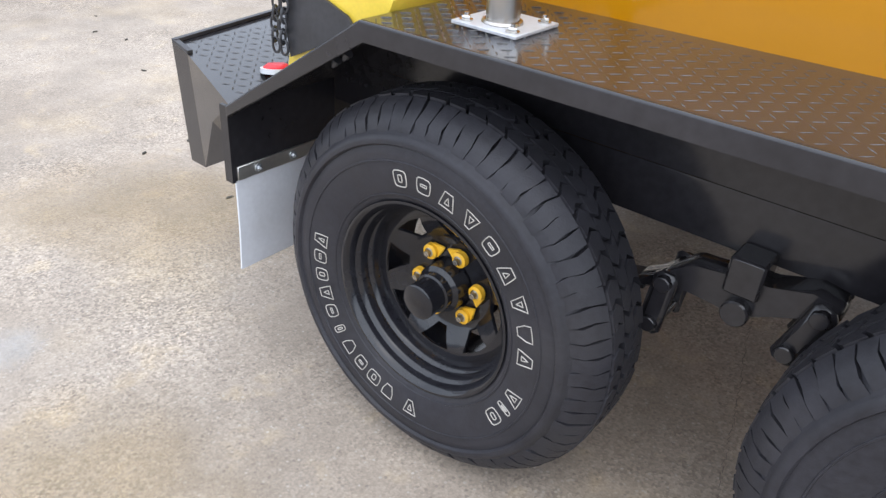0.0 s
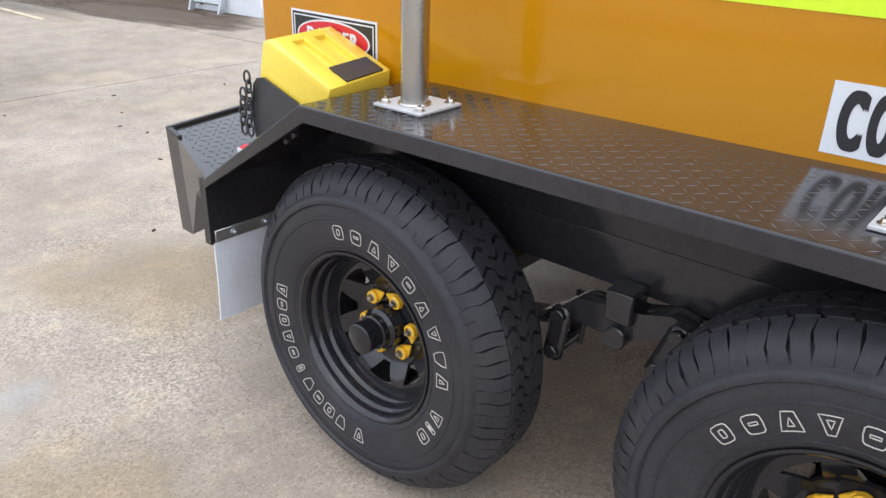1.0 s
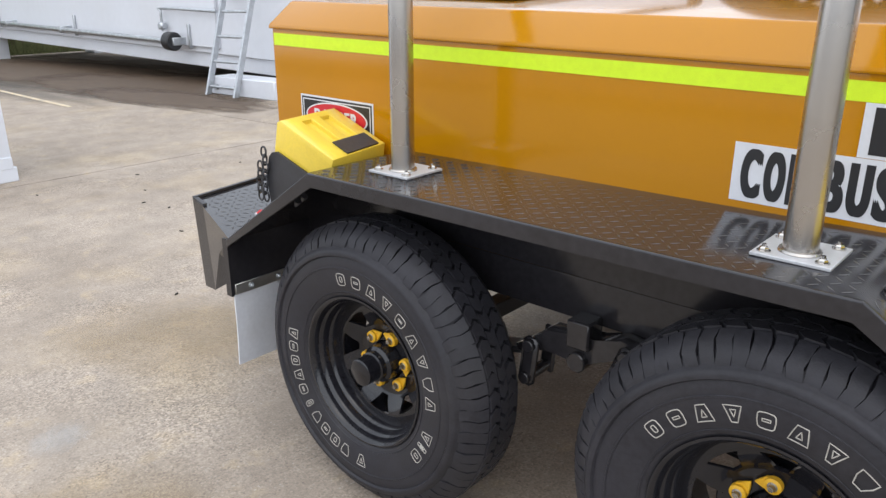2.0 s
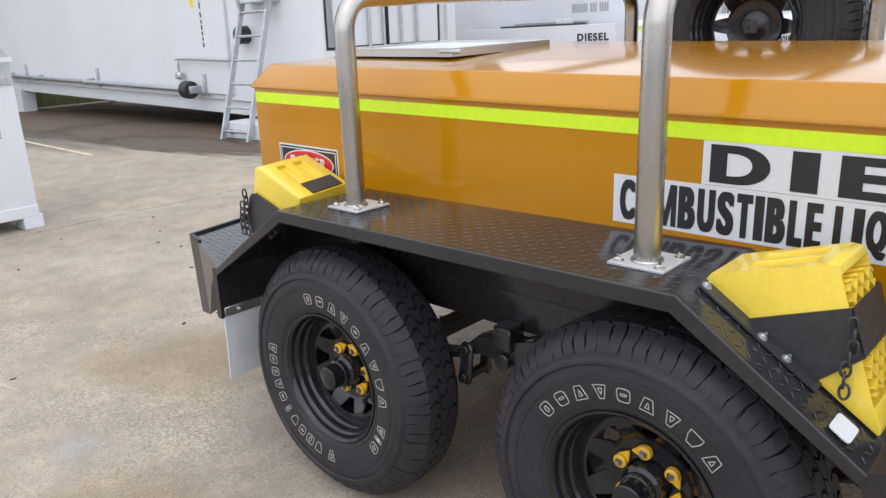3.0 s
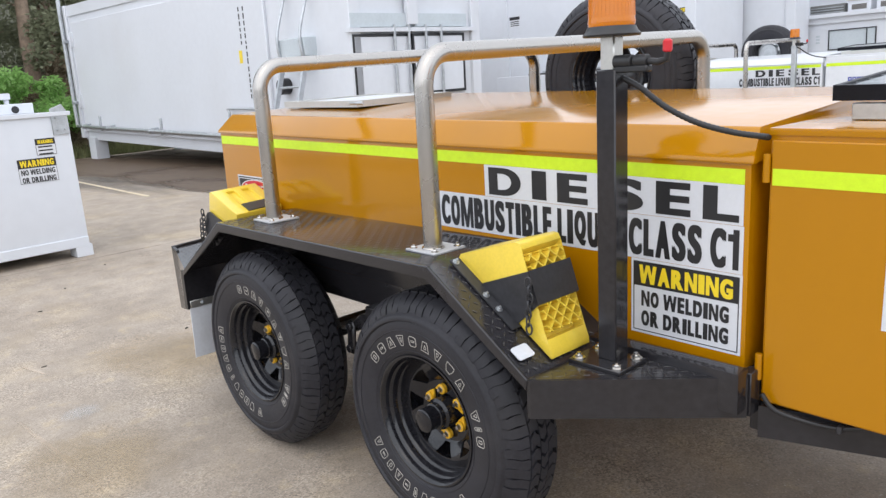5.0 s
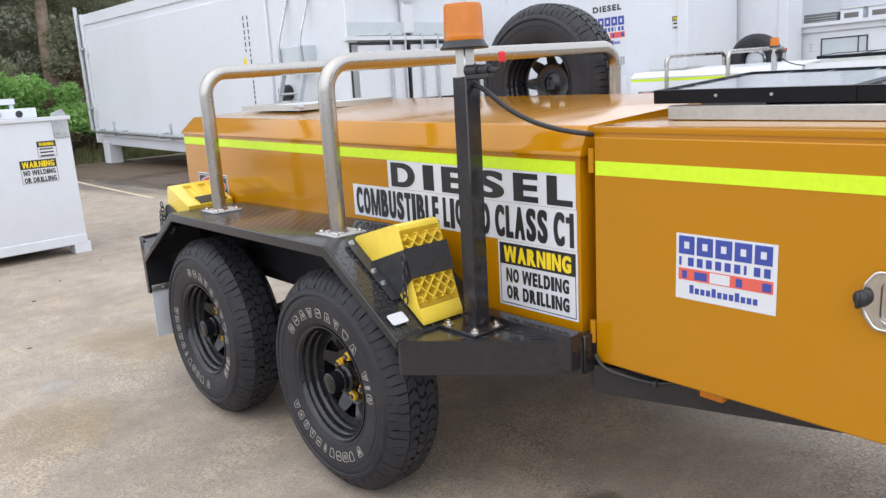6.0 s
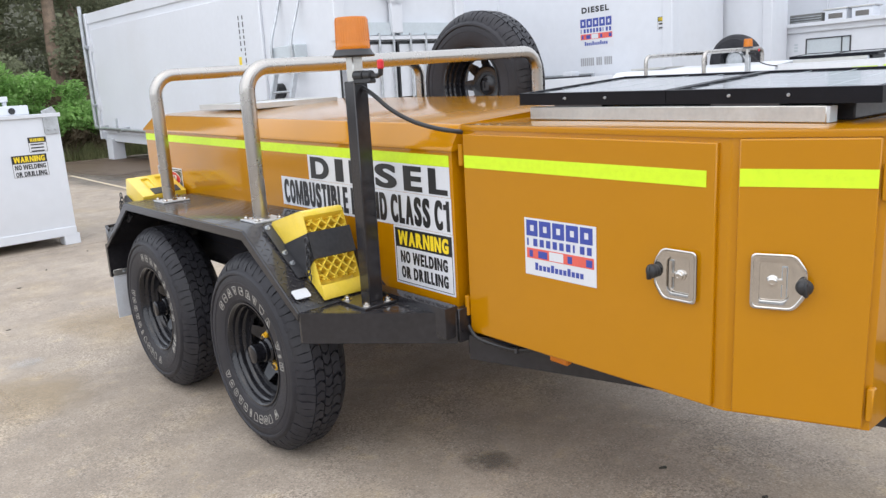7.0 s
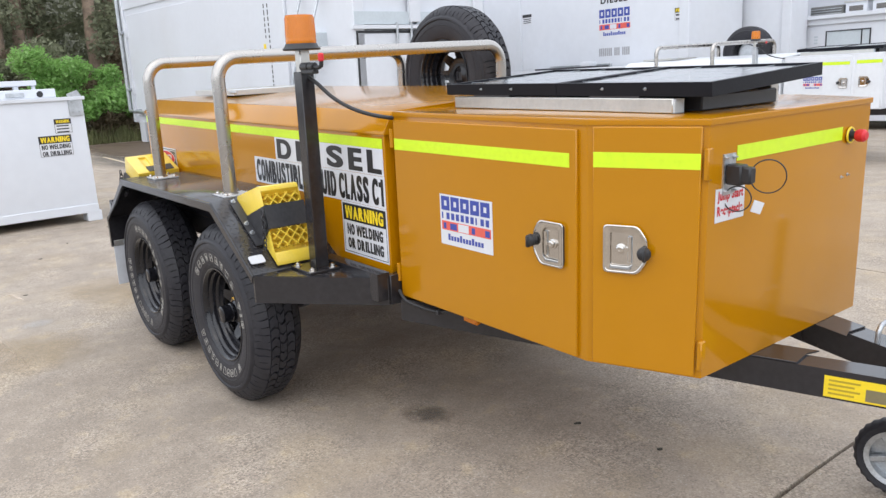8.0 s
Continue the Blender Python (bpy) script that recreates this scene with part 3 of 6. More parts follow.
# ---- the fuel trailer ----
MID = 1.755      # its centre line
BAR = 1.808      # the drawbar's centre line
SLOPE_F = ((0.601, 0.848), (0.920, 0.631))     # front slope of the mudguard, x and z
SLOPE_R = ((-0.516, 0.838), (-0.862, 0.606))   # rear slope


def mirror(y):
    return 2 * MID - y


def mudguard(t, side, fine):
    Y = (lambda y: y) if side > 0 else mirror
    deck = [(-0.862, 0.606), SLOPE_R[0], SLOPE_F[0], SLOPE_F[1]]
    under = [(x, z - 0.006) for x, z in deck]
    part("mudguard_deck", prism(deck + under[::-1], "y", Y(0.9), Y(1.236)), BLACK, t, "gloss black checker plate mudguard top")
    lip = [(-0.862, 0.580), (-0.508, 0.811), (0.594, 0.820), (0.914, 0.604)]
    part("mudguard_edge", prism(deck + lip[::-1], "y", Y(0.8925), Y(0.902), 0.0042, seg=3), BLACK, t)
    # low platform ahead of the front slope, with its skirt
    plan = [(0.916, Y(0.898)), (0.924, Y(0.898)), (1.262, Y(1.204)), (1.262, Y(1.246)), (0.916, Y(1.246))]
    part("front_step", prism(plan, "z", 0.627, 0.633), BLACK, t)
    skirt = [(0.916, Y(0.896)), (0.926, Y(0.896)), (1.282, Y(1.206)), (1.276, Y(1.212)), (0.924, Y(0.902)), (0.916, Y(0.902))]
    part("front_skirt", prism(skirt, "z", 0.538, 0.632), BLACK, t)
    part("corner_plate", box(1.260, 1.2855, min(Y(1.213), Y(1.258)), max(Y(1.213), Y(1.258)), 0.538, 0.640, 0.002), BLACK, t)
    part("rear_end_plate", box(-0.866, -0.860, min(Y(0.898), Y(1.17)), max(Y(0.898), Y(1.17)), 0.448, 0.606), BLACK, t)
    part("rear_plate_edge", box(-0.880, -0.858, min(Y(0.893), Y(0.901)), max(Y(0.893), Y(0.901)), 0.446, 0.606), BLACK, t)
    strip = part("flap_clamp_strip", box(-0.860, -0.855, min(Y(0.905), Y(1.16)), max(Y(0.905), Y(1.16)), 0.449, 0.478, 0.001), ALUMINIUM, t, "bare aluminium strip clamping the flap")
    if side > 0:
        for y in (0.955, 1.045, 1.125):
            part("bolt", hex_bolt((-0.855, y, 0.463), (1, 0, 0), 0.006, 0.005), ZINC, strip)
    lo, hi = min(Y(0.903), Y(1.16)), max(Y(0.903), Y(1.16))
    flap = [[(-0.8650, lo, 0.476), (-0.8605, lo, 0.476), (-0.8605, hi, 0.476), (-0.8650, hi, 0.476)]]
    for k in range(1, 7):
        z = 0.476 - 0.238 * k / 6
        x = -0.8605 - 0.016 * max(0.0, k / 6 - 0.45) ** 1.5
        flap.append([(x - 0.0045, lo, z), (x, lo, z), (x, hi, z), (x - 0.0045, hi, z)])
    part("mud_flap", loft(flap), FLAP, t, "white rubber mud flap")
    part("inner_liner", prism([(-0.79, 0.6535), (-0.516, 0.832), (0.603, 0.841), (0.89, 0.6535)], "y", Y(1.1630), Y(1.1700)), BLACK, t)
    if not fine:
        return
    top = Face((0, 0, 0.8435), (1, 0, -0.0089), (0, 1, 0))
    top.o = Vector((-0.516, 0.9, 0.838))
    top.u = Vector((1.119, 0, 0.010)).normalized()
    top.n = top.u.cross(top.v)
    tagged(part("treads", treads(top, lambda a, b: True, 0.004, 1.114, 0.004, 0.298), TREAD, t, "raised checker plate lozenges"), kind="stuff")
    fr = Face((SLOPE_F[0][0], 0.9, SLOPE_F[0][1]), (0.323, 0, -0.215), (0, 1, 0))
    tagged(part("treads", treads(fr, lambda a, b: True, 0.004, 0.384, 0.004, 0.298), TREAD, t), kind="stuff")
    rr = Face((SLOPE_R[1][0], 0.9, SLOPE_R[1][1]), (0.346, 0, 0.232), (0, 1, 0))
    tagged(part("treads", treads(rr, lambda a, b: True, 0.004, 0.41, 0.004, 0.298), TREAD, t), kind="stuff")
    st = Face((0.93, 0.9, 0.633), (1, 0, 0), (0, 1, 0))
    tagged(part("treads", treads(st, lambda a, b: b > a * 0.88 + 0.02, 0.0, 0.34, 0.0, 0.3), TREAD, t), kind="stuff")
    for c in ((-0.60, 0.763), (-0.575, 0.78)):
        part("bolt", hex_bolt((c[0], 0.93, c[1] - 0.012), (-0.55, 0, -0.83), 0.006, 0.012), BLACK_SATIN, t)


def hoop(t, x, y0, fine):
    y1, top, rise, r = mirror(1.050), 1.366, 0.020, 0.085
    zb = 0.8432 + 0.0089 * x
    pts = [(x, y0, zb + 0.006), (x, y0, 1.05), (x, y0, top - r)]
    for k in range(1, 9):
        a = k * math.pi / 16
        pts.append((x, y0 + r - r * math.cos(a), top - r + r * math.sin(a)))
    for k in range(1, 6):
        pts.append((x, y0 + r + (y1 - y0 - 2 * r) * k / 6, top + rise * k / 6))
    for k in range(0, 9):
        a = k * math.pi / 16
        pts.append((x, y1 - r + r * math.sin(a), top + rise - r + r * math.cos(a)))
    pts += [(x, y1, 1.05), (x, y1, zb + 0.006)]
    h = part("hoop_rail", sweep(pts, 0.0257, 24), STEEL, t, "brushed stainless tube hoop across the trailer")
    for y in (y0, y1):
        part("base_plate", box(x - 0.058, x + 0.058, y - 0.050, y + 0.066, zb, zb + 0.0055, 0.001), DULL_ZINC, h)
        part("weld_bead", sweep([(x + 0.028 * math.cos(k * math.tau / 24), y + 0.028 * math.sin(k * math.tau / 24), zb + 0.0065) for k in range(24)], 0.004, 6, closed=True), STEEL, h)
        if fine and y == y0:
            for dx in (-0.042, 0.042):
                for dy in (-0.034, 0.050):
                    part("bolt", hex_bolt((x + dx, y + dy, zb + 0.0055), (0, 0, 1), 0.007, 0.006), CHROME, h)


def decal(t, name, face, a0, a1, b0, b1, label, mat=None):
    return part(name, face.slab(a0, a1, b0, b1, 0.0005, 0.0015), mat or DECAL_WHITE, t, label)


def maker_sign(t, face, a0, b0, w, h):
    """The maker's sign: plain blocks of its colours stand for its marks."""
    d = decal(t, "sticker", face, a0, a0 + w, b0, b0 + h, "white sticker with blue blocks over a coral band")
    for k in range(5):
        x = a0 + w * (0.03 + 0.19 * k)
        part("blue_block", face.outline(x, x + w * 0.165, b0 + h * 0.69, b0 + h * 0.965, w * 0.055, 0.0015, 0.0021), DECAL_BLUE, d)
    bm = bmesh.new()
    for k in range(10):
        x = a0 + w * (0.035 + 0.094 * k)
        face.slab(x, x + w * (0.06 if k not in (0, 7) else 0.025), b0 + h * 0.515, b0 + h * 0.645, 0.0015, 0.0021, bm)
    tagged(part("dark_blocks", bm, DECAL_BLUE, d, "row of small dark blue bars"), kind="stuff")
    part("coral_band", face.slab(a0 + w * 0.03, a0 + w * 0.97, b0 + h * 0.295, b0 + h * 0.475, 0.0015, 0.0021), DECAL_CORAL, d)
    for x, ww in ((0.20, 0.13), (0.62, 0.06), (0.87, 0.08), (0.07, 0.05)):
        part("icon", face.slab(a0 + w * x, a0 + w * (x + ww), b0 + h * 0.32, b0 + h * 0.44, 0.0021, 0.0027), DECAL_BLUE, d)
    part("white_icons", face.slab(a0 + w * 0.36, a0 + w * 0.56, b0 + h * 0.31, b0 + h * 0.46, 0.0021, 0.0027), DECAL_WHITE, d)
    bm = bmesh.new()
    for k in range(12):
        x = a0 + w * (0.15 + 0.058 * k)
        face.slab(x, x + w * 0.042, b0 + h * 0.10, b0 + h * (0.19 if k % 4 else 0.23), 0.0015, 0.0021, bm)
    tagged(part("small_blocks", bm, DECAL_BLUE, d, "row of small dark blue bars"), kind="stuff")


def rounded(pts, r, n=5):
    """The outline of a polygon with its corners rounded off, n points to a corner."""
    out = []
    for i, p in enumerate(pts):
        c, a, b = Vector(p), Vector(pts[i - 1]), Vector(pts[(i + 1) % len(pts)])
        p0, p1 = c + (a - c).normalized() * r, c + (b - c).normalized() * r
        for k in range(n):
            t = k / (n - 1)
            out.append(p0 * (1 - t) ** 2 + c * 2 * t * (1 - t) + p1 * t ** 2)
    return out


def latch(door, face, a, b, flip):
    """A pressed stainless folding T latch on a rubber gasket, with its key cap."""
    s = -1 if flip else 1
    plate = rounded([(-0.055, -0.052), (0.030, -0.052), (0.056, -0.020), (0.056, 0.020), (0.030, 0.052), (-0.055, 0.052)], 0.013)
    well = rounded([(-0.041, -0.039), (0.012, -0.039), (0.024, -0.030), (0.024, 0.030), (0.012, 0.039), (-0.041, 0.039)], 0.007)

    def ring(line, grow, h):
        return [face.at(a + s * (p.x * 0.84 + math.copysign(grow, p.x)), b + p.y + math.copysign(grow, p.y), h) for p in line]
    part("gasket", loft([ring(plate, 0.0022, 0.0), ring(plate, 0.0022, 0.0008)]), PLASTIC, door)
    lt = loft([ring(plate, 0.0, 0.0008), ring(plate, 0.0, 0.0075), ring(plate, -0.0012, 0.0098), ring(plate, -0.0032, 0.0108), ring(plate, -0.0050, 0.0102), ring(plate, -0.0062, 0.0092),
               ring(well, 0.0030, 0.0092), ring(well, 0.0012, 0.0084), ring(well, -0.0012, 0.0040), ring(well, -0.0030, 0.0022), ring(well, -0.0060, 0.0016)])
    part("latch", lt, CHROME, door, "polished stainless recessed latch", smooth=50)
    part("latch_slot", loft([ring(rounded([(0.0065, -0.033), (0.0205, -0.033), (0.0205, 0.033), (0.0065, 0.033)], 0.003), 0.0, h) for h in (0.0010, 0.0022)]), ZINC, door)
    bar = loft([ring(rounded([(0.0095, -0.031), (0.0175, -0.031), (0.0175, 0.031), (0.0095, 0.031)], 0.003), 0.0, h) for h in (0.0012, 0.0085)])
    stud = Matrix.Translation(face.at(a + s * -0.011, b, 0.001)) @ face.n.to_track_quat("Y", "Z").to_matrix().to_4x4()
    lathe([(0, 0), (0.0125, 0.0), (0.0125, 0.003), (0.0095, 0.004), (0.0095, 0.011), (0.0075, 0.0125), (0.004, 0.0125), (0.0035, 0.0105), (0, 0.0105)], 24, bar, stud)
    loft([ring(rounded([(-0.008, -0.0045), (0.012, -0.0045), (0.012, 0.0045), (-0.008, 0.0045)], 0.002), 0.0, h) for h in (0.0012, 0.0095)], bar)
    part("latch_handle", bar, CHROME, door)
    m = Matrix.Translation(face.at(a + s * 0.044, b - 0.004 * s, 0.008)) @ (face.n + face.u * s * 0.35).to_track_quat("Y", "Z").to_matrix().to_4x4()
    cap = lathe([(0, 0), (0.0125, 0), (0.0145, 0.004), (0.0145, 0.010), (0.0165, 0.012), (0.0160, 0.019), (0.011, 0.024), (0.005, 0.0255), (0, 0.0255)], 22, None, m)
    grip = box(-0.0045, 0.0045, 0.015, 0.029, -0.018, 0.014, 0.003)
    grip.transform(m)
    merge(grip, cap)
    part("key_cap", cap, PLASTIC, door, "black rubber key cap")


def build_trailer(name, m, paint, label, fine):
    t = tagged(empty(name, m), label, "trailer")
    side = Face((0, 1.2212, 0), (1, 0.0158, -0.0085), (0, 0, 1))     # the tank's flank runs a little out of line with the mudguard

    def skewed(bm):
        for v in bm.verts:
            w = max(0.0, min(1.0, (mirror(1.21) - v.co.y) / (mirror(1.21) - 1.21)))
            v.co.z -= 0.0085 * (v.co.x + 1.02) * w
            v.co.y += 0.0158 * (v.co.x + 1.02) * w
        return bm
    # tank: upright sides, an overhanging rim, a canted edge and a slightly crowned roof
    yn, yf = 1.205, mirror(1.205)
    part("tank_body", skewed(box(-1.02, 1.256, yn, yf, 0.645, 1.112, 0.004, seg=2)), paint, t)
    x0, x1 = -1.028, 1.264
    ring = []
    for inset, z in ((0.0, 1.112), (0.0, 1.121), (0.048, 1.186)):
        ring.append([(x0 + inset, yn - 0.008 + inset, z), (x1 - inset * 0.2, yn - 0.008 + inset, z), (x1 - inset * 0.2, yf + 0.008 - inset, z), (x0 + inset, yf + 0.008 - inset, z)])
    bm = loft(ring)
    bm.faces.ensure_lookup_table()
    top = max(bm.faces, key=lambda f: f.calc_center_median().z)
    corners = list(top.verts)
    bmesh.ops.delete(bm, geom=[top], context="FACES_ONLY")
    near = sorted([v for v in corners if v.co.y < MID], key=lambda v: v.co.x)
    far = sorted([v for v in corners if v.co.y > MID], key=lambda v: v.co.x)
    ridge = [bm.verts.new((near[0].co.x + 0.20, MID + 0.30, 1.217)), bm.verts.new((near[1].co.x, MID + 0.30, 1.213))]
    bm.faces.new((near[0], near[1], ridge[1], ridge[0]))
    bm.faces.new((far[1], far[0], ridge[0], ridge[1]))
    bm.faces.new((far[0], near[0], ridge[0]))
    bm.faces.new((near[1], far[1], ridge[1]))
    bmesh.ops.bevel(bm, geom=[e for e in bm.edges], offset=0.005, segments=2, affect="EDGES", profile=0.6)
    part("tank_roof", skewed(bm), paint, t)
    part("reflective_tape", side.slab(-1.014, 1.243, 1.0595, 1.0925, 0.0005, 0.0015), LIME, t, "fluorescent yellow reflective tape")
    part("chassis_rail", box(-0.855, 1.28, 1.165, 1.215, 0.556, 0.652, 0.007, seg=2), BLACK, t)
    part("chassis_rail", box(-0.855, 1.28, mirror(1.215), mirror(1.165), 0.556, 0.648, 0.004), BLACK, t)
    part("cross_member", box(1.262, 1.284, 1.264, mirror(1.264), 0.485, 0.640, 0.003), BLACK, t)
    # hatch lid on the roof
    lid = Face((-0.877, 1.45, 1.205), (1, 0, 0), (0, 0.48, 0.004))
    h = part("hatch_lid", lid.slab(0, 0.502, 0, 0.48, 0.0, 0.012), WHITE_ENAMEL, t, "pale metal hatch lid on the roof")
    part("hatch_frame", lid.outline(-0.006, 0.508, -0.006, 0.486, 0.03, -0.006, 0.018), ALUMINIUM, h)
    part("hatch_hinge", turned(0.007, 0.46, 0.54, "x", (-0.877, 1.448, 1.214), 12), ZINC, h)
    # hoops, mudguards, wheels
    for x, y in ((-0.357, 1.034), (0.480, 1.027)):
        hoop(t, x, y, fine)
    mudguard(t, 1, fine)
    mudguard(t, -1, False)
    for k, (x, z) in enumerate(((-0.400, 0.372), (0.512, 0.390))):
        z -= 0.0 if fine else 0.070
        wheel(t, pose(x, 0.909, z), (-41, 0)[k], True, "black off-road wheel with yellow nut pointers", (9, 36)[k])
        wheel(t, pose(x, mirror(0.909), z, 0, 0, 180), (40, 75)[k], False, "black off-road wheel with yellow nut pointers")
        part("axle", box(x - 0.025, x + 0.025, 1.0, mirror(1.0), z - 0.03, z + 0.02, 0.004), BLACK_SATIN, t)
    wheel(t, pose(0.085, 2.40, 1.243, 0, 12, 3), 12, False, "black spare wheel standing on the mudguard", centre=RIM_BLACK if fine else ZINC)
    part("spare_bracket", box(0.045, 0.085, 2.575, 2.615, 0.85, 1.265, 0.004), BLACK_SATIN, t)
    part("spare_bracket", box(0.04, 0.09, 2.535, 2.58, 1.215, 1.265, 0.004), BLACK_SATIN, t)
    # rear bumper: a folded box whose checker plate top rises towards the rear
    def bumper_top(x):
        return 0.604 - 0.128 * (x + 0.866)
    topz = [(-0.866, 0.905), (-1.092, 0.976), (-1.160, 0.986), (-1.205, 1.30)]
    lows = [(-0.908, 0.962, 0.474), (-1.056, 0.966, 0.390), (-1.122, 0.976, 0.383), (-1.150, 1.30, 0.383)]
    folded = bmesh.new()
    tops = [[folded.verts.new((x, y if k > 0 else mirror(y), bumper_top(x))) for x, y in topz] for k in (1, -1)]
    feet = [[folded.verts.new((x, y if k > 0 else mirror(y), z)) for x, y, z in lows] for k in (1, -1)]
    for k, (tp, ft) in enumerate(zip(tops, feet)):
        apex = folded.verts.new((-0.975, 0.940 if k == 0 else mirror(0.940), 0.529))
        for f in ((tp[0], tp[1], ft[1], apex), (tp[0], apex, ft[0]), (apex, ft[1], ft[0]), (tp[1], tp[2], ft[2], ft[1]), (tp[2], tp[3], ft[3], ft[2])):
            folded.faces.new(f)
    folded.faces.new(tops[0] + tops[1][::-1])
    folded.faces.new(feet[0][::-1] + feet[1])
    folded.faces.new((tops[0][3], tops[1][3], feet[1][3], feet[0][3]))
    folded.faces.new((tops[0][0], feet[0][0], feet[1][0], tops[1][0]))
    bump = part("rear_bumper", folded, BLACK, t, "folded black steel rear bumper", smooth=4)
    rim_bm = bmesh.new()
    line = topz[1:] + [(x, mirror(y)) for x, y in topz[:0:-1]]
    for a, b in zip(line, line[1:]):
        va, vb = Vector((*a, bumper_top(a[0]))), Vector((*b, bumper_top(b[0])))
        d = (vb - va).normalized()
        nrm = Vector((-d.y, d.x, 0)).normalized() * 0.012
        if nrm.x < 0:
            nrm = -nrm
        loft([[va, vb, vb + nrm, va + nrm], [p + Vector((0, 0, 0.007)) for p in (va, vb, vb + nrm, va + nrm)]], rim_bm)
    part("bumper_rim", rim_bm, BLACK_SATIN, bump)
    if fine:
        bt = Face((-1.235, 0.9, bumper_top(-1.235) + 0.001), (1, 0, -0.128), (0, 1, 0))
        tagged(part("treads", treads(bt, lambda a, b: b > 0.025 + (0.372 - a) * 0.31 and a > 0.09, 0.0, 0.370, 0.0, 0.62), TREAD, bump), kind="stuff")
        spot = Matrix.Translation((-0.925, 1.072, 0.620)) @ pose(0, 0, 0, 80, 0, 50)
        part("tail_reflector", lathe([(0, 0), (0.028, 0), (0.028, 0.008), (0.02, 0.014), (0, 0.014)], 24, None, spot), RED, t, "red tail reflector with a white rim")
        part("reflector_rim", lathe([(0.026, -0.004), (0.034, -0.004), (0.034, 0.006), (0.028, 0.006)], 24, None, spot), DECAL_WHITE, t)
    # suspension between the wheels
    for y in ((1.15, mirror(1.15)) if fine else (1.15,)):
        hang = part("spring_hanger", box(0.036, 0.090, y - 0.045, y + 0.015, 0.517, 0.580, 0.004), BLACK, t)
        part("pivot_bolt", turned(0.022, y - 0.048, y + 0.05, "y", (0.064, 0, 0.488), 18), BLACK, hang)
        rock = [(-0.105, 0.470), (-0.07, 0.492), (-0.02, 0.536), (0.03, 0.538), (0.10, 0.540), (0.155, 0.566), (0.198, 0.558), (0.200, 0.530), (0.16, 0.520), (0.115, 0.500), (0.064, 0.470), (0.02, 0.486), (-0.02, 0.488), (-0.05, 0.470), (-0.09, 0.458)]
        part("rocker", prism(rock, "y", y - 0.03, y + 0.02, 0.005), BLACK, t)
        for x, tilt in ((-0.050, 6), (0.172, 20)):
            sh = box(-0.020, 0.020, y - 0.05, y - 0.038, -0.085, 0.033, 0.009)
            merge(box(-0.019, 0.019, y + 0.03, y + 0.042, -0.085, 0.033, 0.006), sh)
            for z in (0.015, -0.065):
                turned(0.014, y - 0.06, y + 0.05, "y", (0, 0, z), 14, sh)
            sh.transform(pose(x, 0, 0.478 if x < 0 else 0.525, 0, tilt, 0))
            part("shackle", sh, BLACK, t)
        for c in (-0.393, 0.518):
            leaves = bmesh.new()
            for k in range(4):
                ln = 0.36 - 0.055 * k
                pts = [(c + s * ln / 6, y - 0.0, 0.425 - k * 0.009 + 0.055 * ((s * ln / 6) / 0.36) ** 2) for s in range(-6, 7)]
                loft([[(px, y - 0.025, pz - 0.0035), (px, y + 0.025, pz - 0.0035), (px, y + 0.025, pz + 0.0035), (px, y - 0.025, pz + 0.0035)] for px, py, pz in pts], leaves)
            part("leaf_spring", leaves, BLACK_SATIN, t)
    # front cabinet with its canted corner
    plan = [(1.286, 1.262), (2.088, 1.262), (2.345, 1.369), (2.345, mirror(1.369)), (2.088, mirror(1.262)), (1.286, mirror(1.262))]
    part("cabinet", prism(plan, "z", 0.560, 1.165, 0.005, seg=2), paint, t, "front cabinet of the trailer")
    part("cabinet_roof_edge", prism([(1.282, 1.258), (2.089, 1.258), (2.349, 1.366), (2.349, mirror(1.366)), (2.089, mirror(1.258)), (1.282, mirror(1.258))], "z", 1.152, 1.168, 0.004, seg=2), paint, t)
    df = Face((0, 1.252, 0), (1, 0, 0), (0, 0, 1))
    d1 = part("cabinet_door", df.slab(1.292, 2.062, 0.566, 1.143, -0.012, 0.0), paint, t, "hinged side door")
    cd = Vector((0.257, 0.107, 0)).normalized()
    cn = Vector((cd.y, -cd.x, 0))
    cf = Face(Vector((2.088, 1.262, 0)) + cn * 0.010, cd, (0, 0, 1))
    d2 = part("cabinet_door", cf.slab(0.016, 0.264, 0.566, 1.151, -0.012, 0.0), paint, t, "hinged corner door")
    for d in (d1, d2):
        bev = d.modifiers.new("edge", "BEVEL")
        bev.width, bev.segments = 0.003, 2
    part("reflective_tape", df.slab(1.296, 2.040, 1.050, 1.085, 0.0005, 0.0012), LIME, d1, "fluorescent yellow reflective tape")
    part("reflective_tape", cf.slab(0.018, 0.262, 1.056, 1.092, 0.0005, 0.0012), LIME, d2)
    maker_sign(d1, df, 1.521, 0.781, 0.234, 0.152)
    latch(d1, df, 1.974, 0.852, True)
    latch(d2, cf, 0.098, 0.864, False)
    for z in (0.645, 1.085):
        part("hinge", turned(0.008, z - 0.03, z + 0.03, "z", (1.283, 1.252, 0), 12), paint, t)
    fr = Face((2.345, 0, 0), (0, 1, 0), (0, 0, 1))
    for z in (0.62, 1.068):
        part("hinge", box(2.338, 2.352, 1.356, 1.376, z - 0.036, z + 0.036, 0.003), paint, t)
    part("reflective_tape", fr.slab(1.477, 1.982, 1.064, 1.099, 0.0005, 0.0015), LIME, t)
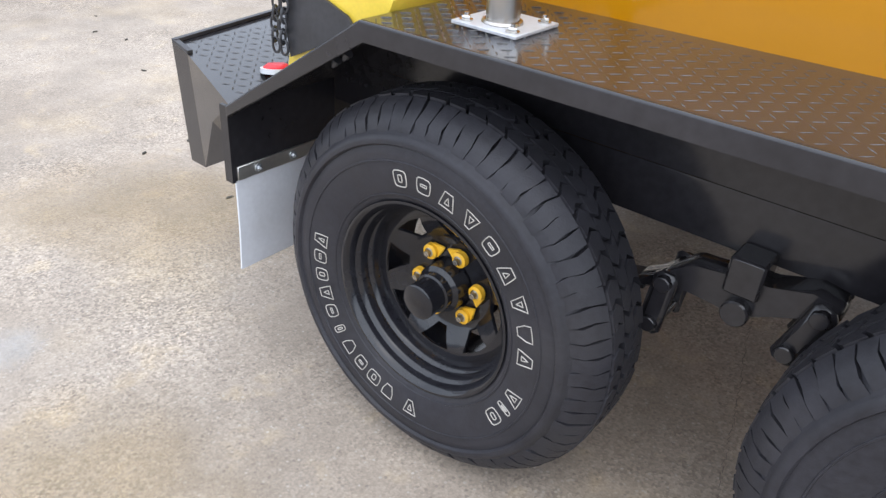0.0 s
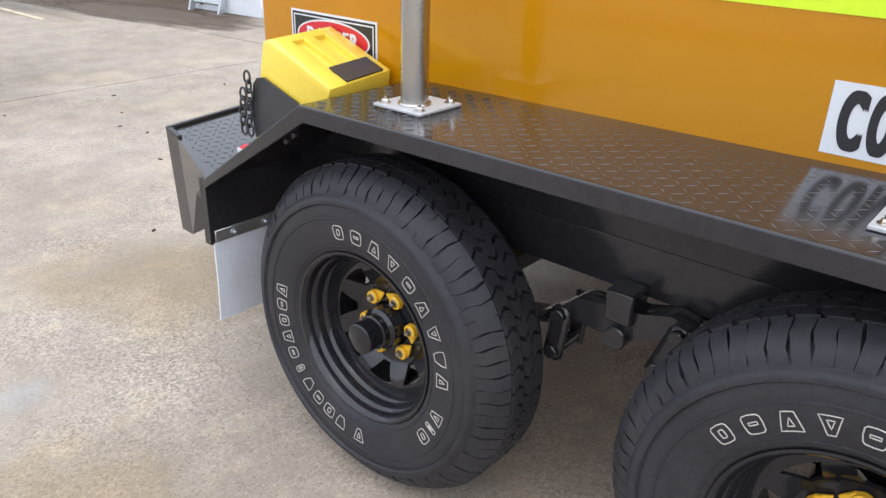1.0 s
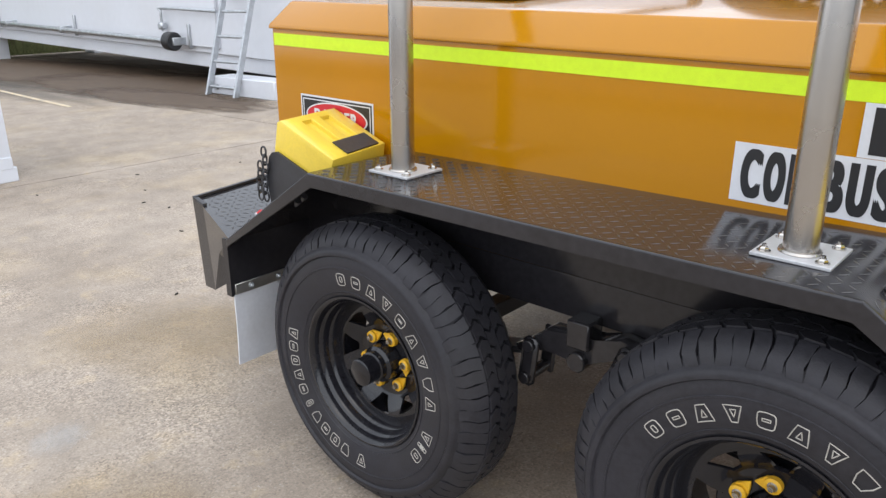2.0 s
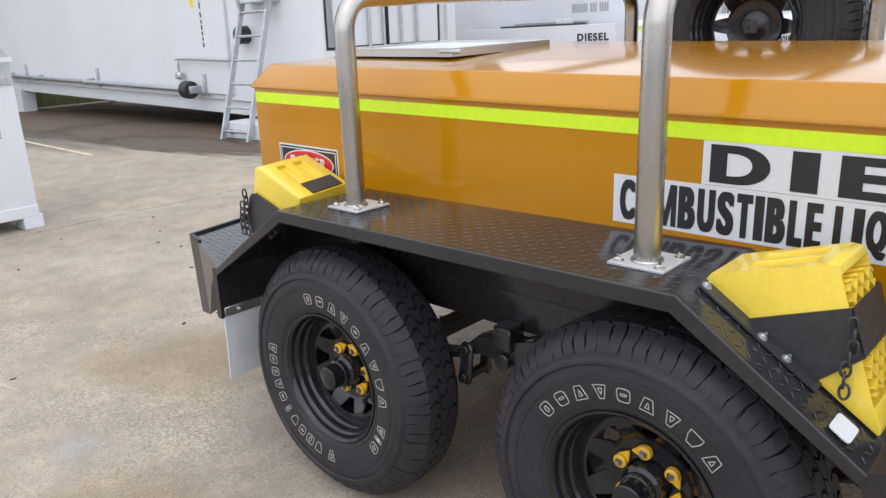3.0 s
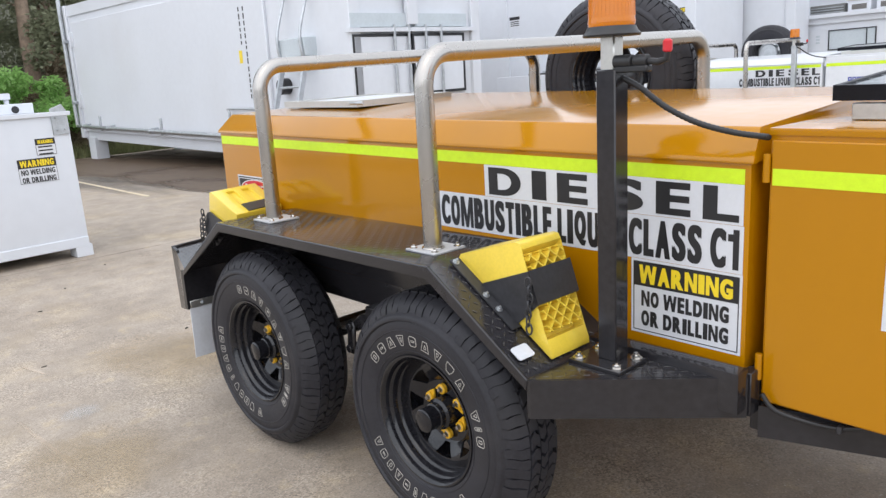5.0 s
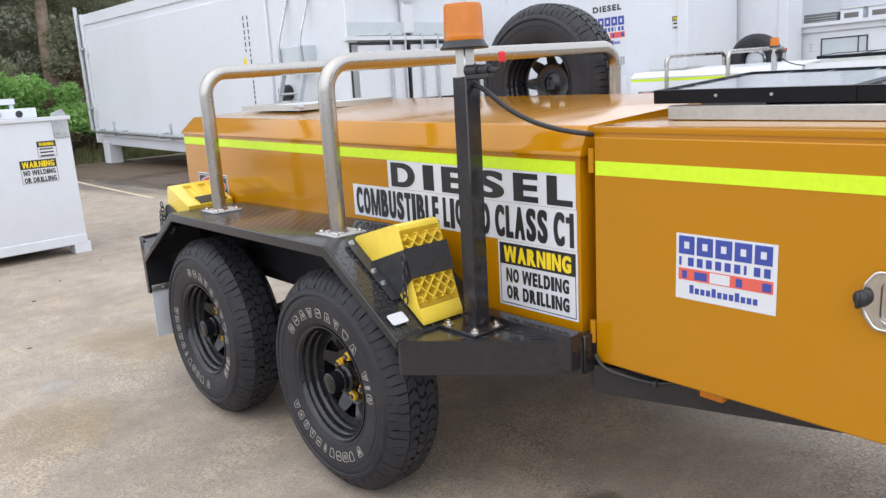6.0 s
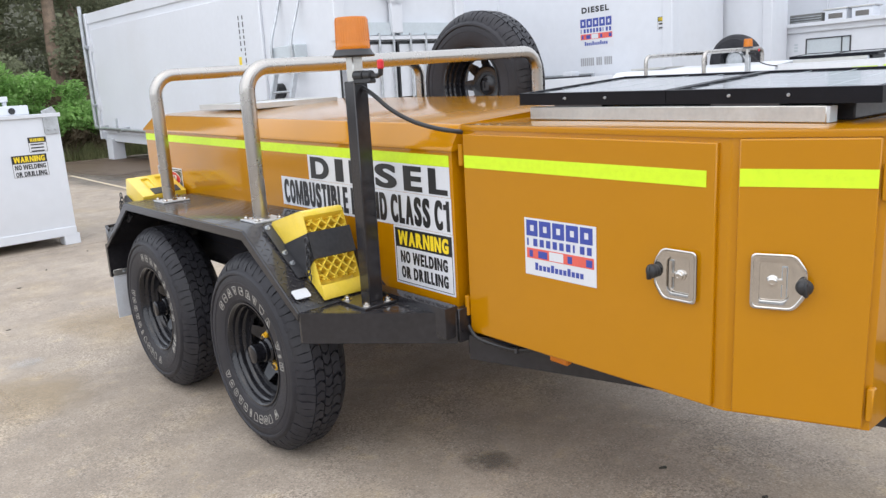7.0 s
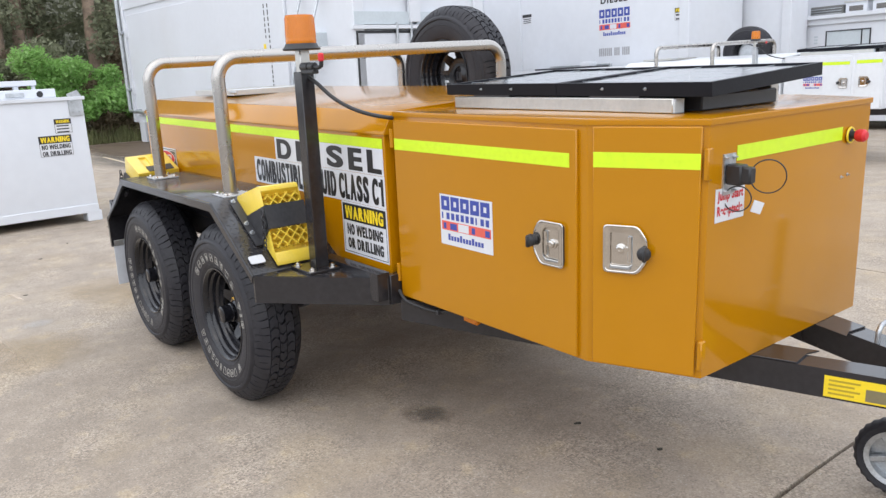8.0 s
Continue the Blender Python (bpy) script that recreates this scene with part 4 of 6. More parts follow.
    # drawbar
    for k in (1, -1):
        rings = []
        for x in (1.29, 2.0, 2.6, 2.98):
            y = BAR - k * (BAR - 1.245 - 0.327 * (x - 1.29))
            rings.append([(x, y, 0.480), (x, y + k * 0.079, 0.480), (x, y + k * 0.079, 0.555), (x, y, 0.555)])
        rail = part("drawbar_rail", loft(rings), BLACK, t, "black square steel drawbar rail")
        corner = []
        for x, dy in ((2.20, 0.0), (2.445, 0.0), (2.432, 0.079), (2.446, 0.112), (2.20, 0.112)):
            corner.append((x, BAR - k * (BAR - 1.245 - 0.327 * (x - 1.29)) + k * dy))
        part("stiffener_plate", prism(corner, "z", 0.5555, 0.5600, 0.001), BLACK, rail)
    part("coupling_plate", box(2.86, 3.06, BAR - 0.09, BAR + 0.09, 0.556, 0.566, 0.003), BLACK, t)
    part("coupling", box(2.98, 3.26, BAR - 0.045, BAR + 0.045, 0.567, 0.650, 0.012), ZINC, t, "galvanised tow coupling")
    # beacon on its post
    post = part("beacon_post", box(0.975, 1.025, 1.085, 1.135, 0.64, 1.302, 0.003), BLACK if fine else ZINC, t, "square black post" if fine else "galvanised square post")
    part("post_base", box(0.924, 1.066, 1.037, 1.156, 0.633, 0.642, 0.0015), BLACK, post)
    for dx in (-0.058, 0.047):
        for dy in (-0.054, 0.024):
            part("bolt", hex_bolt((1.0 + dx, 1.11 + dy, 0.642), (0, 0, 1), 0.010, 0.008), CHROME, post)
    part("inner_post", box(0.982, 1.018, 1.092, 1.128, 1.29, 1.372, 0.003), ALUMINIUM, post, "bare metal inner post")
    bc = Matrix.Translation((1.0, 1.11, 0)) @ pose(0, 0, 0, 90)
    base = part("beacon_base", lathe([(0, 1.370), (0.060, 1.370), (0.062, 1.374), (0.055, 1.382), (0.051, 1.391), (0, 1.391)], 40, None, bc), PLASTIC, t, "black beacon base")
    part("beacon_lens", lathe([(0.049, 1.391), (0.0505, 1.400), (0.0495, 1.404), (0.0490, 1.410), (0.0465, 1.475), (0.0445, 1.4795), (0.02, 1.481), (0, 1.481)], 48, None, bc), AMBER, base, "amber beacon lens")
    flutes = bmesh.new()
    for k in range(36):
        a = k * math.tau / 36
        sweep([(1.0 + r * math.cos(a), 1.11 + r * math.sin(a), z) for r, z in ((0.0488, 1.411), (0.0465, 1.473))], 0.0009, 5, flutes)
    part("lens_flutes", flutes, AMBER, base)
    cl = bmesh.new()
    turned(0.014, 1.016, 1.060, "x", (0, 1.10, 1.317), 18, cl)
    turned(0.013, 1.065, 1.096, "x", (0, 1.10, 1.317), 18, cl)
    box(1.02, 1.10, 1.088, 1.112, 1.294, 1.308, 0.003, cl)
    sweep([(1.08, 1.10, 1.317), (1.120, 1.10, 1.313), (1.138, 1.10, 1.318), (1.140, 1.10, 1.332)], 0.007, 10, cl)
    part("clamp", cl, PLASTIC, post, "black locking clamp")
    part("clamp_tip", turned(0.0095, 1.330, 1.357, "z", (1.140, 1.10, 0), 14, edge=0.004), RED, post, "red lever tip")
    cable = [(1.02, 1.115, 1.285), (1.06, 1.125, 1.262), (1.11, 1.148, 1.218), (1.165, 1.178, 1.184), (1.225, 1.208, 1.163), (1.276, 1.232, 1.153), (1.279, 1.262, 1.148)]
    part("conduit", smooth_tube(cable, 0.0070, steps=15, ribbed=True), PLASTIC, t, "black corrugated cable conduit")
    # solar panels on the cabinet roof
    sf = Face((1.333, 1.445, 1.209), (1, 0, 0), (0, 0.505, 0.028))
    part("solar_rail", box(1.375, 2.194, 1.441, 1.481, 1.169, 1.204, 0.002), ALUMINIUM, t, "bare aluminium mounting rail")
    part("solar_rail", box(1.375, 2.194, 1.88, 1.92, 1.169, 1.228, 0.002), ALUMINIUM, t)
    part("rail_end_cap", box(2.194, 2.200, 1.443, 1.479, 1.170, 1.203), GREY_PANEL, t)
    part("under_tray", box(1.44, 2.215, 1.53, 1.875, 1.169, 1.208, 0.004), BLACK_SATIN, t)
    for k in range(2):
        a = 0.0 + 0.4825 * k
        p = part("solar_panel", sf.slab(a + 0.012, a + 0.4690, 0.012, 0.493, 0.012, 0.029), CELL, t, "dark glass solar panel in a black frame")
        part("panel_frame", sf.outline(a, a + 0.4810, 0, 0.505, 0.013, 0.0, 0.033), FRAME_BLACK, p)
        for i in range(1, 4):
            part("cell_line", sf.slab(a + 0.012 + 0.1142 * i - 0.001, a + 0.012 + 0.1142 * i + 0.001, 0.013, 0.492, 0.0291, 0.0294), GREY_PANEL, p)
        for i in range(1, 6):
            part("cell_line", sf.slab(a + 0.013, a + 0.468, 0.080 * i + 0.012, 0.080 * i + 0.014, 0.0296, 0.0298), GREY_PANEL, p)
    if fine:
        for x in (0.169, 0.303, 0.645, 0.780):
            part("bolt", hex_bolt(sf.at(x, 0.0, 0.018), (0, -1, 0), 0.0025, 0.002), ZINC, t)
        for x in (0.13, 0.60):
            part("clamp_foot", sf.slab(x, x + 0.16, 0.0, 0.04, -0.006, 0.0), BLACK_SATIN, t)
    # lettering on the tank side
    d = decal(t, "diesel_sign", side, 0.490, 1.243, 0.970, 1.0590, "white sign with wide black capitals")
    bm = bmesh.new()
    for ch, a0, a1 in (("D", 0.506, 0.624), ("I", 0.662, 0.711), ("E", 0.746, 0.842), ("S", 0.888, 1.000), ("E", 1.033, 1.121), ("L", 1.150, 1.234)):
        stout(side, ch, a0, a1, 0.976, 1.0530, 0.0022, 0.034, 0.10 if ch != "I" else 0.0, bm)
    part("lettering", bm, DECAL_BLACK, d)
    d = decal(t, "liquid_sign", side, 0.292, 1.245, 0.862, 0.969, "white sign with narrow black capitals")
    part("lettering", narrow_words(side, "COMBUSTIBLE LIQUID CLASS C1", 0.308, 1.236, 0.870, 0.960, 0.0022, 0.032), DECAL_BLACK, d)
    d = decal(t, "warning_sign", side, 0.968, 1.246, 0.674, 0.861, "white warning sign with a black and yellow heading")
    part("border", side.outline(0.974, 1.240, 0.680, 0.855, 0.0022, 0.0015, 0.002), DECAL_BLACK, d)
    part("heading", side.slab(0.974, 1.240, 0.794, 0.855, 0.0015, 0.0021), DECAL_BLACK, d)
    part("lettering", narrow_words(side, "WARNING", 0.990, 1.226, 0.801, 0.847, 0.0026, 0.042), DECAL_YELLOW, d)
    bm = narrow_words(side, "NO WELDING", 0.996, 1.218, 0.744, 0.783, 0.0022, 0.042)
    narrow_words(side, "OR DRILLING", 0.996, 1.218, 0.694, 0.733, 0.0022, 0.042, bm)
    part("lettering", bm, DECAL_BLACK, d)
    d = decal(t, "danger_sign", side, -0.912, -0.630, 0.838, 0.936, "danger sign with a red oval on black", DECAL_WHITE)
    part("field", side.slab(-0.907, -0.635, 0.838, 0.931, 0.0015, 0.002), DECAL_BLACK, d)
    part("inner_line", side.outline(-0.902, -0.640, 0.841, 0.926, 0.003, 0.002, 0.0023), DECAL_WHITE, d)
    part("oval_edge", side.disc(-0.771, 0.884, 0.120, 0.039, 0.0023, 0.0027), DECAL_WHITE, d)
    part("oval", side.disc(-0.771, 0.884, 0.115, 0.035, 0.0027, 0.003), DECAL_RED, d)
    part("lettering", narrow_words(side, "DANGER", -0.856, -0.686, 0.867, 0.902, 0.0034, 0.03), DECAL_WHITE, d)
    if not fine:
        return t
    # fittings on the cabinet front
    pl = part("jump_start_plate", fr.slab(1.421, 1.468, 0.991, 1.084, 0.0, 0.004), ZINC, t, "zinc plate of the jump start socket")
    for a, b in ((1.427, 1.076), (1.461, 1.076), (1.427, 1.000), (1.461, 1.000)):
        part("bolt", hex_bolt(fr.at(a, b, 0.004), (1, 0, 0), 0.004, 0.003), ZINC, pl)
    sock = bmesh.new()
    box(2.349, 2.388, 1.425, 1.459, 1.016, 1.062, 0.004, sock)
    box(2.376, 2.408, 1.429, 1.455, 1.020, 1.058, 0.004, sock)
    part("jump_start_socket", sock, PLASTIC, t, "black battery plug and socket")
    loops = bmesh.new()
    for cx, cy, cz, r in ((2.408, 1.505, 1.030, 0.038), (2.368, 1.450, 0.982, 0.029)):
        sweep([(cx + 0.85 * r * math.cos(k * math.tau / 36), cy + 0.53 * r * math.cos(k * math.tau / 36), cz + r * math.sin(k * math.tau / 36)) for k in range(36)], 0.0016, 6, loops, closed=True)
    part("tether_loop", loops, PLASTIC, t, "thin black tether loops")
    tag = box(-0.0015, 0.0015, -0.013, 0.013, -0.014, 0.014, 0.0005)
    tag.transform(pose(2.386, 1.504, 0.957, -20, 0, -30))
    part("tether_tag", tag, DECAL_WHITE, t, "small white tag")
    d = decal(t, "jump_start_label", fr, 1.397, 1.515, 0.930, 1.007, "white label with red writing")
    bm = words(fr, "Jump Start", 1.404, 1.508, 0.973, 1.002, 0.0022, 0.045, None, 1.12)
    words(fr, "Receptacle", 1.404, 1.508, 0.938, 0.967, 0.0022, 0.045, bm, 1.12)
    part("lettering", bm, DECAL_RED, d)
    sw = Matrix.Translation((2.345, 2.022, 1.074)) @ pose(0, 0, 0, 0, 0, -90)
    stop = part("stop_switch", lathe([(0.0, 0.0), (0.018, 0.0), (0.018, 0.006), (0.011, 0.008), (0.011, 0.022), (0, 0.022)], 24, None, sw), PLASTIC, t, "emergency stop switch")
    part("stop_button", lathe([(0, 0.020), (0.014, 0.020), (0.017, 0.027), (0.017, 0.040), (0.011, 0.047), (0, 0.048)], 28, None, sw), RED, stop, "red mushroom button")
    part("stop_ring", sweep([(2.350, 2.022 + 0.020 * math.cos(k * math.tau / 30), 1.074 + 0.020 * math.sin(k * math.tau / 30)) for k in range(30)], 0.003, 6, closed=True), DECAL_YELLOW, stop)
    part("rivet", hex_bolt((2.345, 1.995, 0.963), (1, 0, 0), 0.003, 0.002), ZINC, t)
    part("rivet", hex_bolt((2.345, 2.03, 0.966), (1, 0, 0), 0.003, 0.002), ZINC, t)
    # drawbar fittings
    rf = Face(Vector((2.505, 1.6423, 0.5125)), Vector((1, 0.327, 0)), (0, 0, 1))
    pd = part("data_plate", rf.slab(0.0, 0.21, -0.027, 0.027, 0.0005, 0.002), DECAL_YELLOW, t, "yellow data plate on the drawbar")
    bars = bmesh.new()
    for k in range(4):
        rf.slab(0.010, 0.078 - 0.012 * (k % 2), 0.014 - 0.011 * k, 0.019 - 0.011 * k, 0.002, 0.0026, bars)
    part("writing_bars", bars, material("olive_print", (0.45, 0.33, 0.02), 0.5), pd)
    part("grey_patch", rf.slab(0.090, 0.15, -0.022, 0.008, 0.002, 0.003), material("olive_grey_patch", (0.20, 0.17, 0.09), 0.5), pd)
    part("side_marker", box(1.560, 1.625, 1.290, 1.312, 0.530, 0.559, 0.005), AMBER, t, "amber side marker lamp")
    part("conduit", smooth_tube([(1.300, 1.236, 0.590), (1.325, 1.240, 0.560), (1.37, 1.256, 0.545), (1.44, 1.282, 0.536), (1.50, 1.31, 0.545)], 0.0055), PLASTIC, t)
    part("conduit_clip", box(1.445, 1.455, 1.272, 1.290, 0.528, 0.545, 0.002), BLACK_SATIN, t)
    jx, jy = 2.552, 2.02
    part("jockey_stem", turned(0.026, 0.20, 0.82, "z", (jx + 0.01, jy + 0.06, 0), 20), ZINC, t, "galvanised jockey wheel stem")
    fork = bmesh.new()
    for d in (-0.040, 0.036):
        box(-0.022, 0.022, d, d + 0.004, -0.02, 0.14, 0.001, fork)
    box(-0.022, 0.022, -0.04, 0.075, 0.138, 0.144, 0.001, fork)
    jm = Matrix.Translation((jx, jy, 0.198)) @ pose(0, 0, 0, 0, 0, 12)
    jw = empty("jockey_wheel", jm, t)
    tagged(jw, "jockey wheel with a black tyre and grey spokes")
    part("fork", fork, ZINC, jw)
    tyre = lathe([(0.078, -0.024), (0.098, -0.030), (0.108, -0.024), (0.113, -0.010), (0.114, 0.0), (0.113, 0.010), (0.108, 0.024), (0.098, 0.030), (0.078, 0.024)], 56, closed=True)
    for v in tyre.verts:
        if math.hypot(v.co.x, v.co.z) > 0.106 and int(round(math.atan2(v.co.z, v.co.x) / math.tau * 56)) % 2:
            v.co.x, v.co.z = v.co.x * 0.965, v.co.z * 0.965
    part("tyre", tyre, RUBBER, jw)
    rim = lathe([(0.070, -0.022), (0.083, -0.026), (0.084, -0.020), (0.076, -0.012), (0.074, 0.012), (0.083, 0.024), (0.070, 0.020), (0.068, 0.0)], 48, closed=True)
    lathe([(0.0, -0.034), (0.016, -0.034), (0.022, -0.028), (0.026, 0.022), (0, 0.022)], 28, rim)
    for k in range(5):
        merge(box(0.020, 0.074, -0.018, -0.004, -0.009, 0.009, 0.003), rim, pose(0, 0, 0, 0, 72 * k + 20, 0))
    lathe([(0.02, 0.004), (0.074, 0.006), (0.074, 0.010), (0.02, 0.010)], 40, rim, closed=True)
    part("rim", rim, ZINC, jw, "pale grey spoked wheel centre")
    ub = [(2.515, 1.90, 0.50), (2.515, 1.90, 0.575), (2.515, 1.908, 0.592), (2.515, 1.925, 0.600), (2.515, 2.00, 0.600), (2.515, 2.015, 0.59), (2.515, 2.02, 0.50)]
    part("clamp_bar", smooth_tube(ub, 0.007), ZINC, t, "galvanised clamp bar")
    return t


def smooth_tube(points, r, seg=10, steps=6, ribbed=False):
    """A bar along a smooth line through the points."""
    pts = [Vector(p) for p in points]
    out = []
    for i in range(len(pts) - 1):
        p0, p1, p2, p3 = pts[max(i - 1, 0)], pts[i], pts[i + 1], pts[min(i + 2, len(pts) - 1)]
        for k in range(steps):
            s = k / steps
            out.append(0.5 * ((2 * p1) + (p2 - p0) * s + (2 * p0 - 5 * p1 + 4 * p2 - p3) * s * s + (3 * p1 - p0 - 3 * p2 + p3) * s ** 3))
    out.append(pts[-1])
    return sweep(out, [r * (0.84 if ribbed and k % 2 else 1.0) for k in range(len(out))], seg)


trailer = build_trailer("fuel_trailer", LEVEL, ORANGE, "orange enamelled twin-axle diesel trailer with black mudguards on concrete", True)


# ---- wheel chocks in their holders on the mudguard slopes ----
def slope_frame(top, way):
    """Axes of a mudguard slope: down it, out of it, and across."""
    d = Vector((way[0] - top[0], 0, way[1] - top[1])).normalized()
    n = Vector((-d.z, 0, d.x)) if d.x > 0 else Vector((d.z, 0, -d.x))
    return Vector((top[0], 0, top[1])), d, n


def chock(top, way, shift, y0, y1, label, peak, ln, strap):
    o, d, n = slope_frame(top, way)
    o = o + d * shift

    def at(s, h, y):
        p = o + d * s + n * (h + 0.004)
        return (p.x, y, p.z)
    c = tagged(empty("wheel_chock", LEVEL), label, "wheel chock", "chocks on the mudguard")
    ps, ph = peak
    prof = [(0.0, 0.0), (0.0, 0.016), (ps - 0.014, ph - 0.008), (ps, ph), (ps + 0.014, ph - 0.007), (ln - 0.036, 0.034), (ln - 0.010, 0.016), (ln, 0.004), (ln - 0.002, 0.0)]
    crest = (ps + 0.014, ph - 0.007)
    bm = bmesh.new()
    lo = [bm.verts.new(at(s, h, y0)) for s, h in prof]
    hi = [bm.verts.new(at(s, h, y1)) for s, h in prof]
    bm.faces.new(lo)
    bm.faces.new(hi[::-1])
    face_w = back_w = None
    for i in range(len(prof)):
        j = (i + 1) % len(prof)
        f = bm.faces.new((lo[i], hi[i], hi[j], lo[j]))
        if i == 4:
            face_w = f
        if i == 1:
            back_w = f
    bmesh.ops.recalc_face_normals(bm, faces=bm.faces[:])
    bmesh.ops.inset_individual(bm, faces=[face_w], thickness=0.012)
    for v in face_w.verts:
        v.co -= n * 0.030 + d * 0.012
    # two moulded slots in the back
    bmesh.ops.delete(bm, geom=[back_w], context="FACES_ONLY")
    low, high = prof[1], prof[2]

    def bk(u, v, sink=0.0):
        s, h = low[0] + (high[0] - low[0]) * u, low[1] + (high[1] - low[1]) * u
        p = Vector(at(s, h, y0 + (y1 - y0) * v))
        return p + (d * 0.78 - n * 0.62) * sink
    us, vs = [0, 0.30, 0.86, 1.0], [0, 0.16, 0.44, 0.56, 0.84, 1.0]
    grid = [[bm.verts.new(bk(u, v)) for v in vs] for u in us]
    for i in range(3):
        for j in range(5):
            q = (grid[i][j], grid[i][j + 1], grid[i + 1][j + 1], grid[i + 1][j])
            if i == 1 and j in (1, 3):
                p = [bm.verts.new(bk(us[a], vs[b], 0.016)) for a, b in ((1, j), (1, j + 1), (2, j + 1), (2, j))]
                for k in range(4):
                    bm.faces.new((q[k], q[(k + 1) % 4], p[(k + 1) % 4], p[k]))
                bm.faces.new(p)
            else:
                bm.faces.new(q)
    bmesh.ops.remove_doubles(bm, verts=bm.verts[:], dist=0.0004)
    bmesh.ops.bevel(bm, geom=[e for e in bm.edges if len(e.link_faces) == 2 and e.calc_face_angle(0) > 0.5], offset=0.003, segments=2, affect="EDGES", profile=0.6)
    part("body", bm, YELLOW, c)
    # moulded lattice on the wheel side
    ribs = bmesh.new()
    s0 = Vector((crest[0] + 0.008, crest[1] - 0.0055))
    s1 = Vector((ln - 0.044, 0.041))
    length = (s1 - s0).length
    fo = Vector(at(s0.x, s0.y, y0))
    fu = (Vector(at(s1.x, s1.y, y0)) - fo).normalized()
    fv = Vector((0, 1, 0))
    fn = fu.cross(fv)
    if fn.dot(n) < 0:
        fn = -fn
    width = y1 - y0
    k = -width
    while k < length:
        for way_s in (1, -1):
            b = 0.008 if way_s > 0 else width - 0.008
            run = width - 0.016
            u0, v0, u1, v1 = k, b, k + run, b + way_s * run
            if u0 < 0.004:
                v0 += way_s * (0.004 - u0)
                u0 = 0.004
            if u1 > length - 0.004:
                v1 -= way_s * (u1 - length + 0.004)
                u1 = length - 0.004
            if u1 - u0 > 0.012:
                q0, q1 = fo + fu * u0 + fv * v0, fo + fu * u1 + fv * v1
                along = (q1 - q0).normalized()
                w = along.cross(fn) * 0.0026
                loft([[q0 - w - fn * 0.030, q0 + w - fn * 0.030, q0 + w * 0.7 + fn * 0.003, q0 - w * 0.7 + fn * 0.003], [q1 - w - fn * 0.030, q1 + w - fn * 0.030, q1 + w * 0.7 + fn * 0.003, q1 - w * 0.7 + fn * 0.003]], ribs)
        k += 0.036
    part("lattice", ribs, YELLOW, c)
    # the strap that holds it belongs to the trailer: two side plates and a band over the lattice
    slope = (0.034 - crest[1]) / (ln - 0.036 - crest[0])

    def on_face(s):
        return crest[1] + slope * (s - crest[0])
    u0, u1 = strap
    plate = [(0.095, 0.0), (u0, on_face(u0) + 0.006), (u1, on_face(u1) + 0.006), (0.240, 0.0)]
    hold = part("chock_holder", loft([[at(s, h, y) for s, h in plate] for y in (y0 - 0.005, y0 - 0.0012)]), BLACK_SATIN, trailer, "black steel chock holder")
    part("holder_side", loft([[at(s, h, y) for s, h in plate] for y in (y1 + 0.0012, y1 + 0.005)]), BLACK_SATIN, hold)
    part("holder_band", loft([[at(s, on_face(s) + e, y) for s, e in ((u0, 0.004), (u1, 0.004), (u1, 0.008), (u0, 0.008))] for y in (y0 - 0.005, y1 + 0.005)]), BLACK_SATIN, hold)
    part("holder_foot", loft([[at(s, h, y) for s, y in ((0.0, y0 - 0.032), (0.25, y0 - 0.032), (0.25, y0), (0.0, y0))] for h in (0.0, 0.004)]), BLACK_SATIN, hold)
    for s in (0.012, 0.135, 0.185):
        part("bolt", hex_bolt(at(s, 0.004, y0 - 0.020), n, 0.006, 0.005), ZINC, hold)
    # chain with its hook
    links = bmesh.new()
    start = Vector(at(0.215, 0.122, y0 - 0.010))
    for i in range(7):
        cpt = start + Vector((0.004 * math.sin(i), -0.004, -0.019 * i))
        rot = pose(0, 0, 0, 0, 0, 90 * (i % 2) + 15)
        ring = [cpt + rot @ Vector((0.0075 * math.cos(k * math.tau / 14), 0, 0.0135 * math.sin(k * math.tau / 14))) for k in range(14)]
        sweep(ring, 0.0025, 6, links, closed=True)
    part("chain", links, BLACK_SATIN, trailer, "short black chain")
    return c


chock(SLOPE_F[0], SLOPE_F[1], 0.006, 0.996, 1.142, "yellow plastic wheel chock strapped to the front slope", (0.137, 0.174), 0.362, (0.196, 0.262))


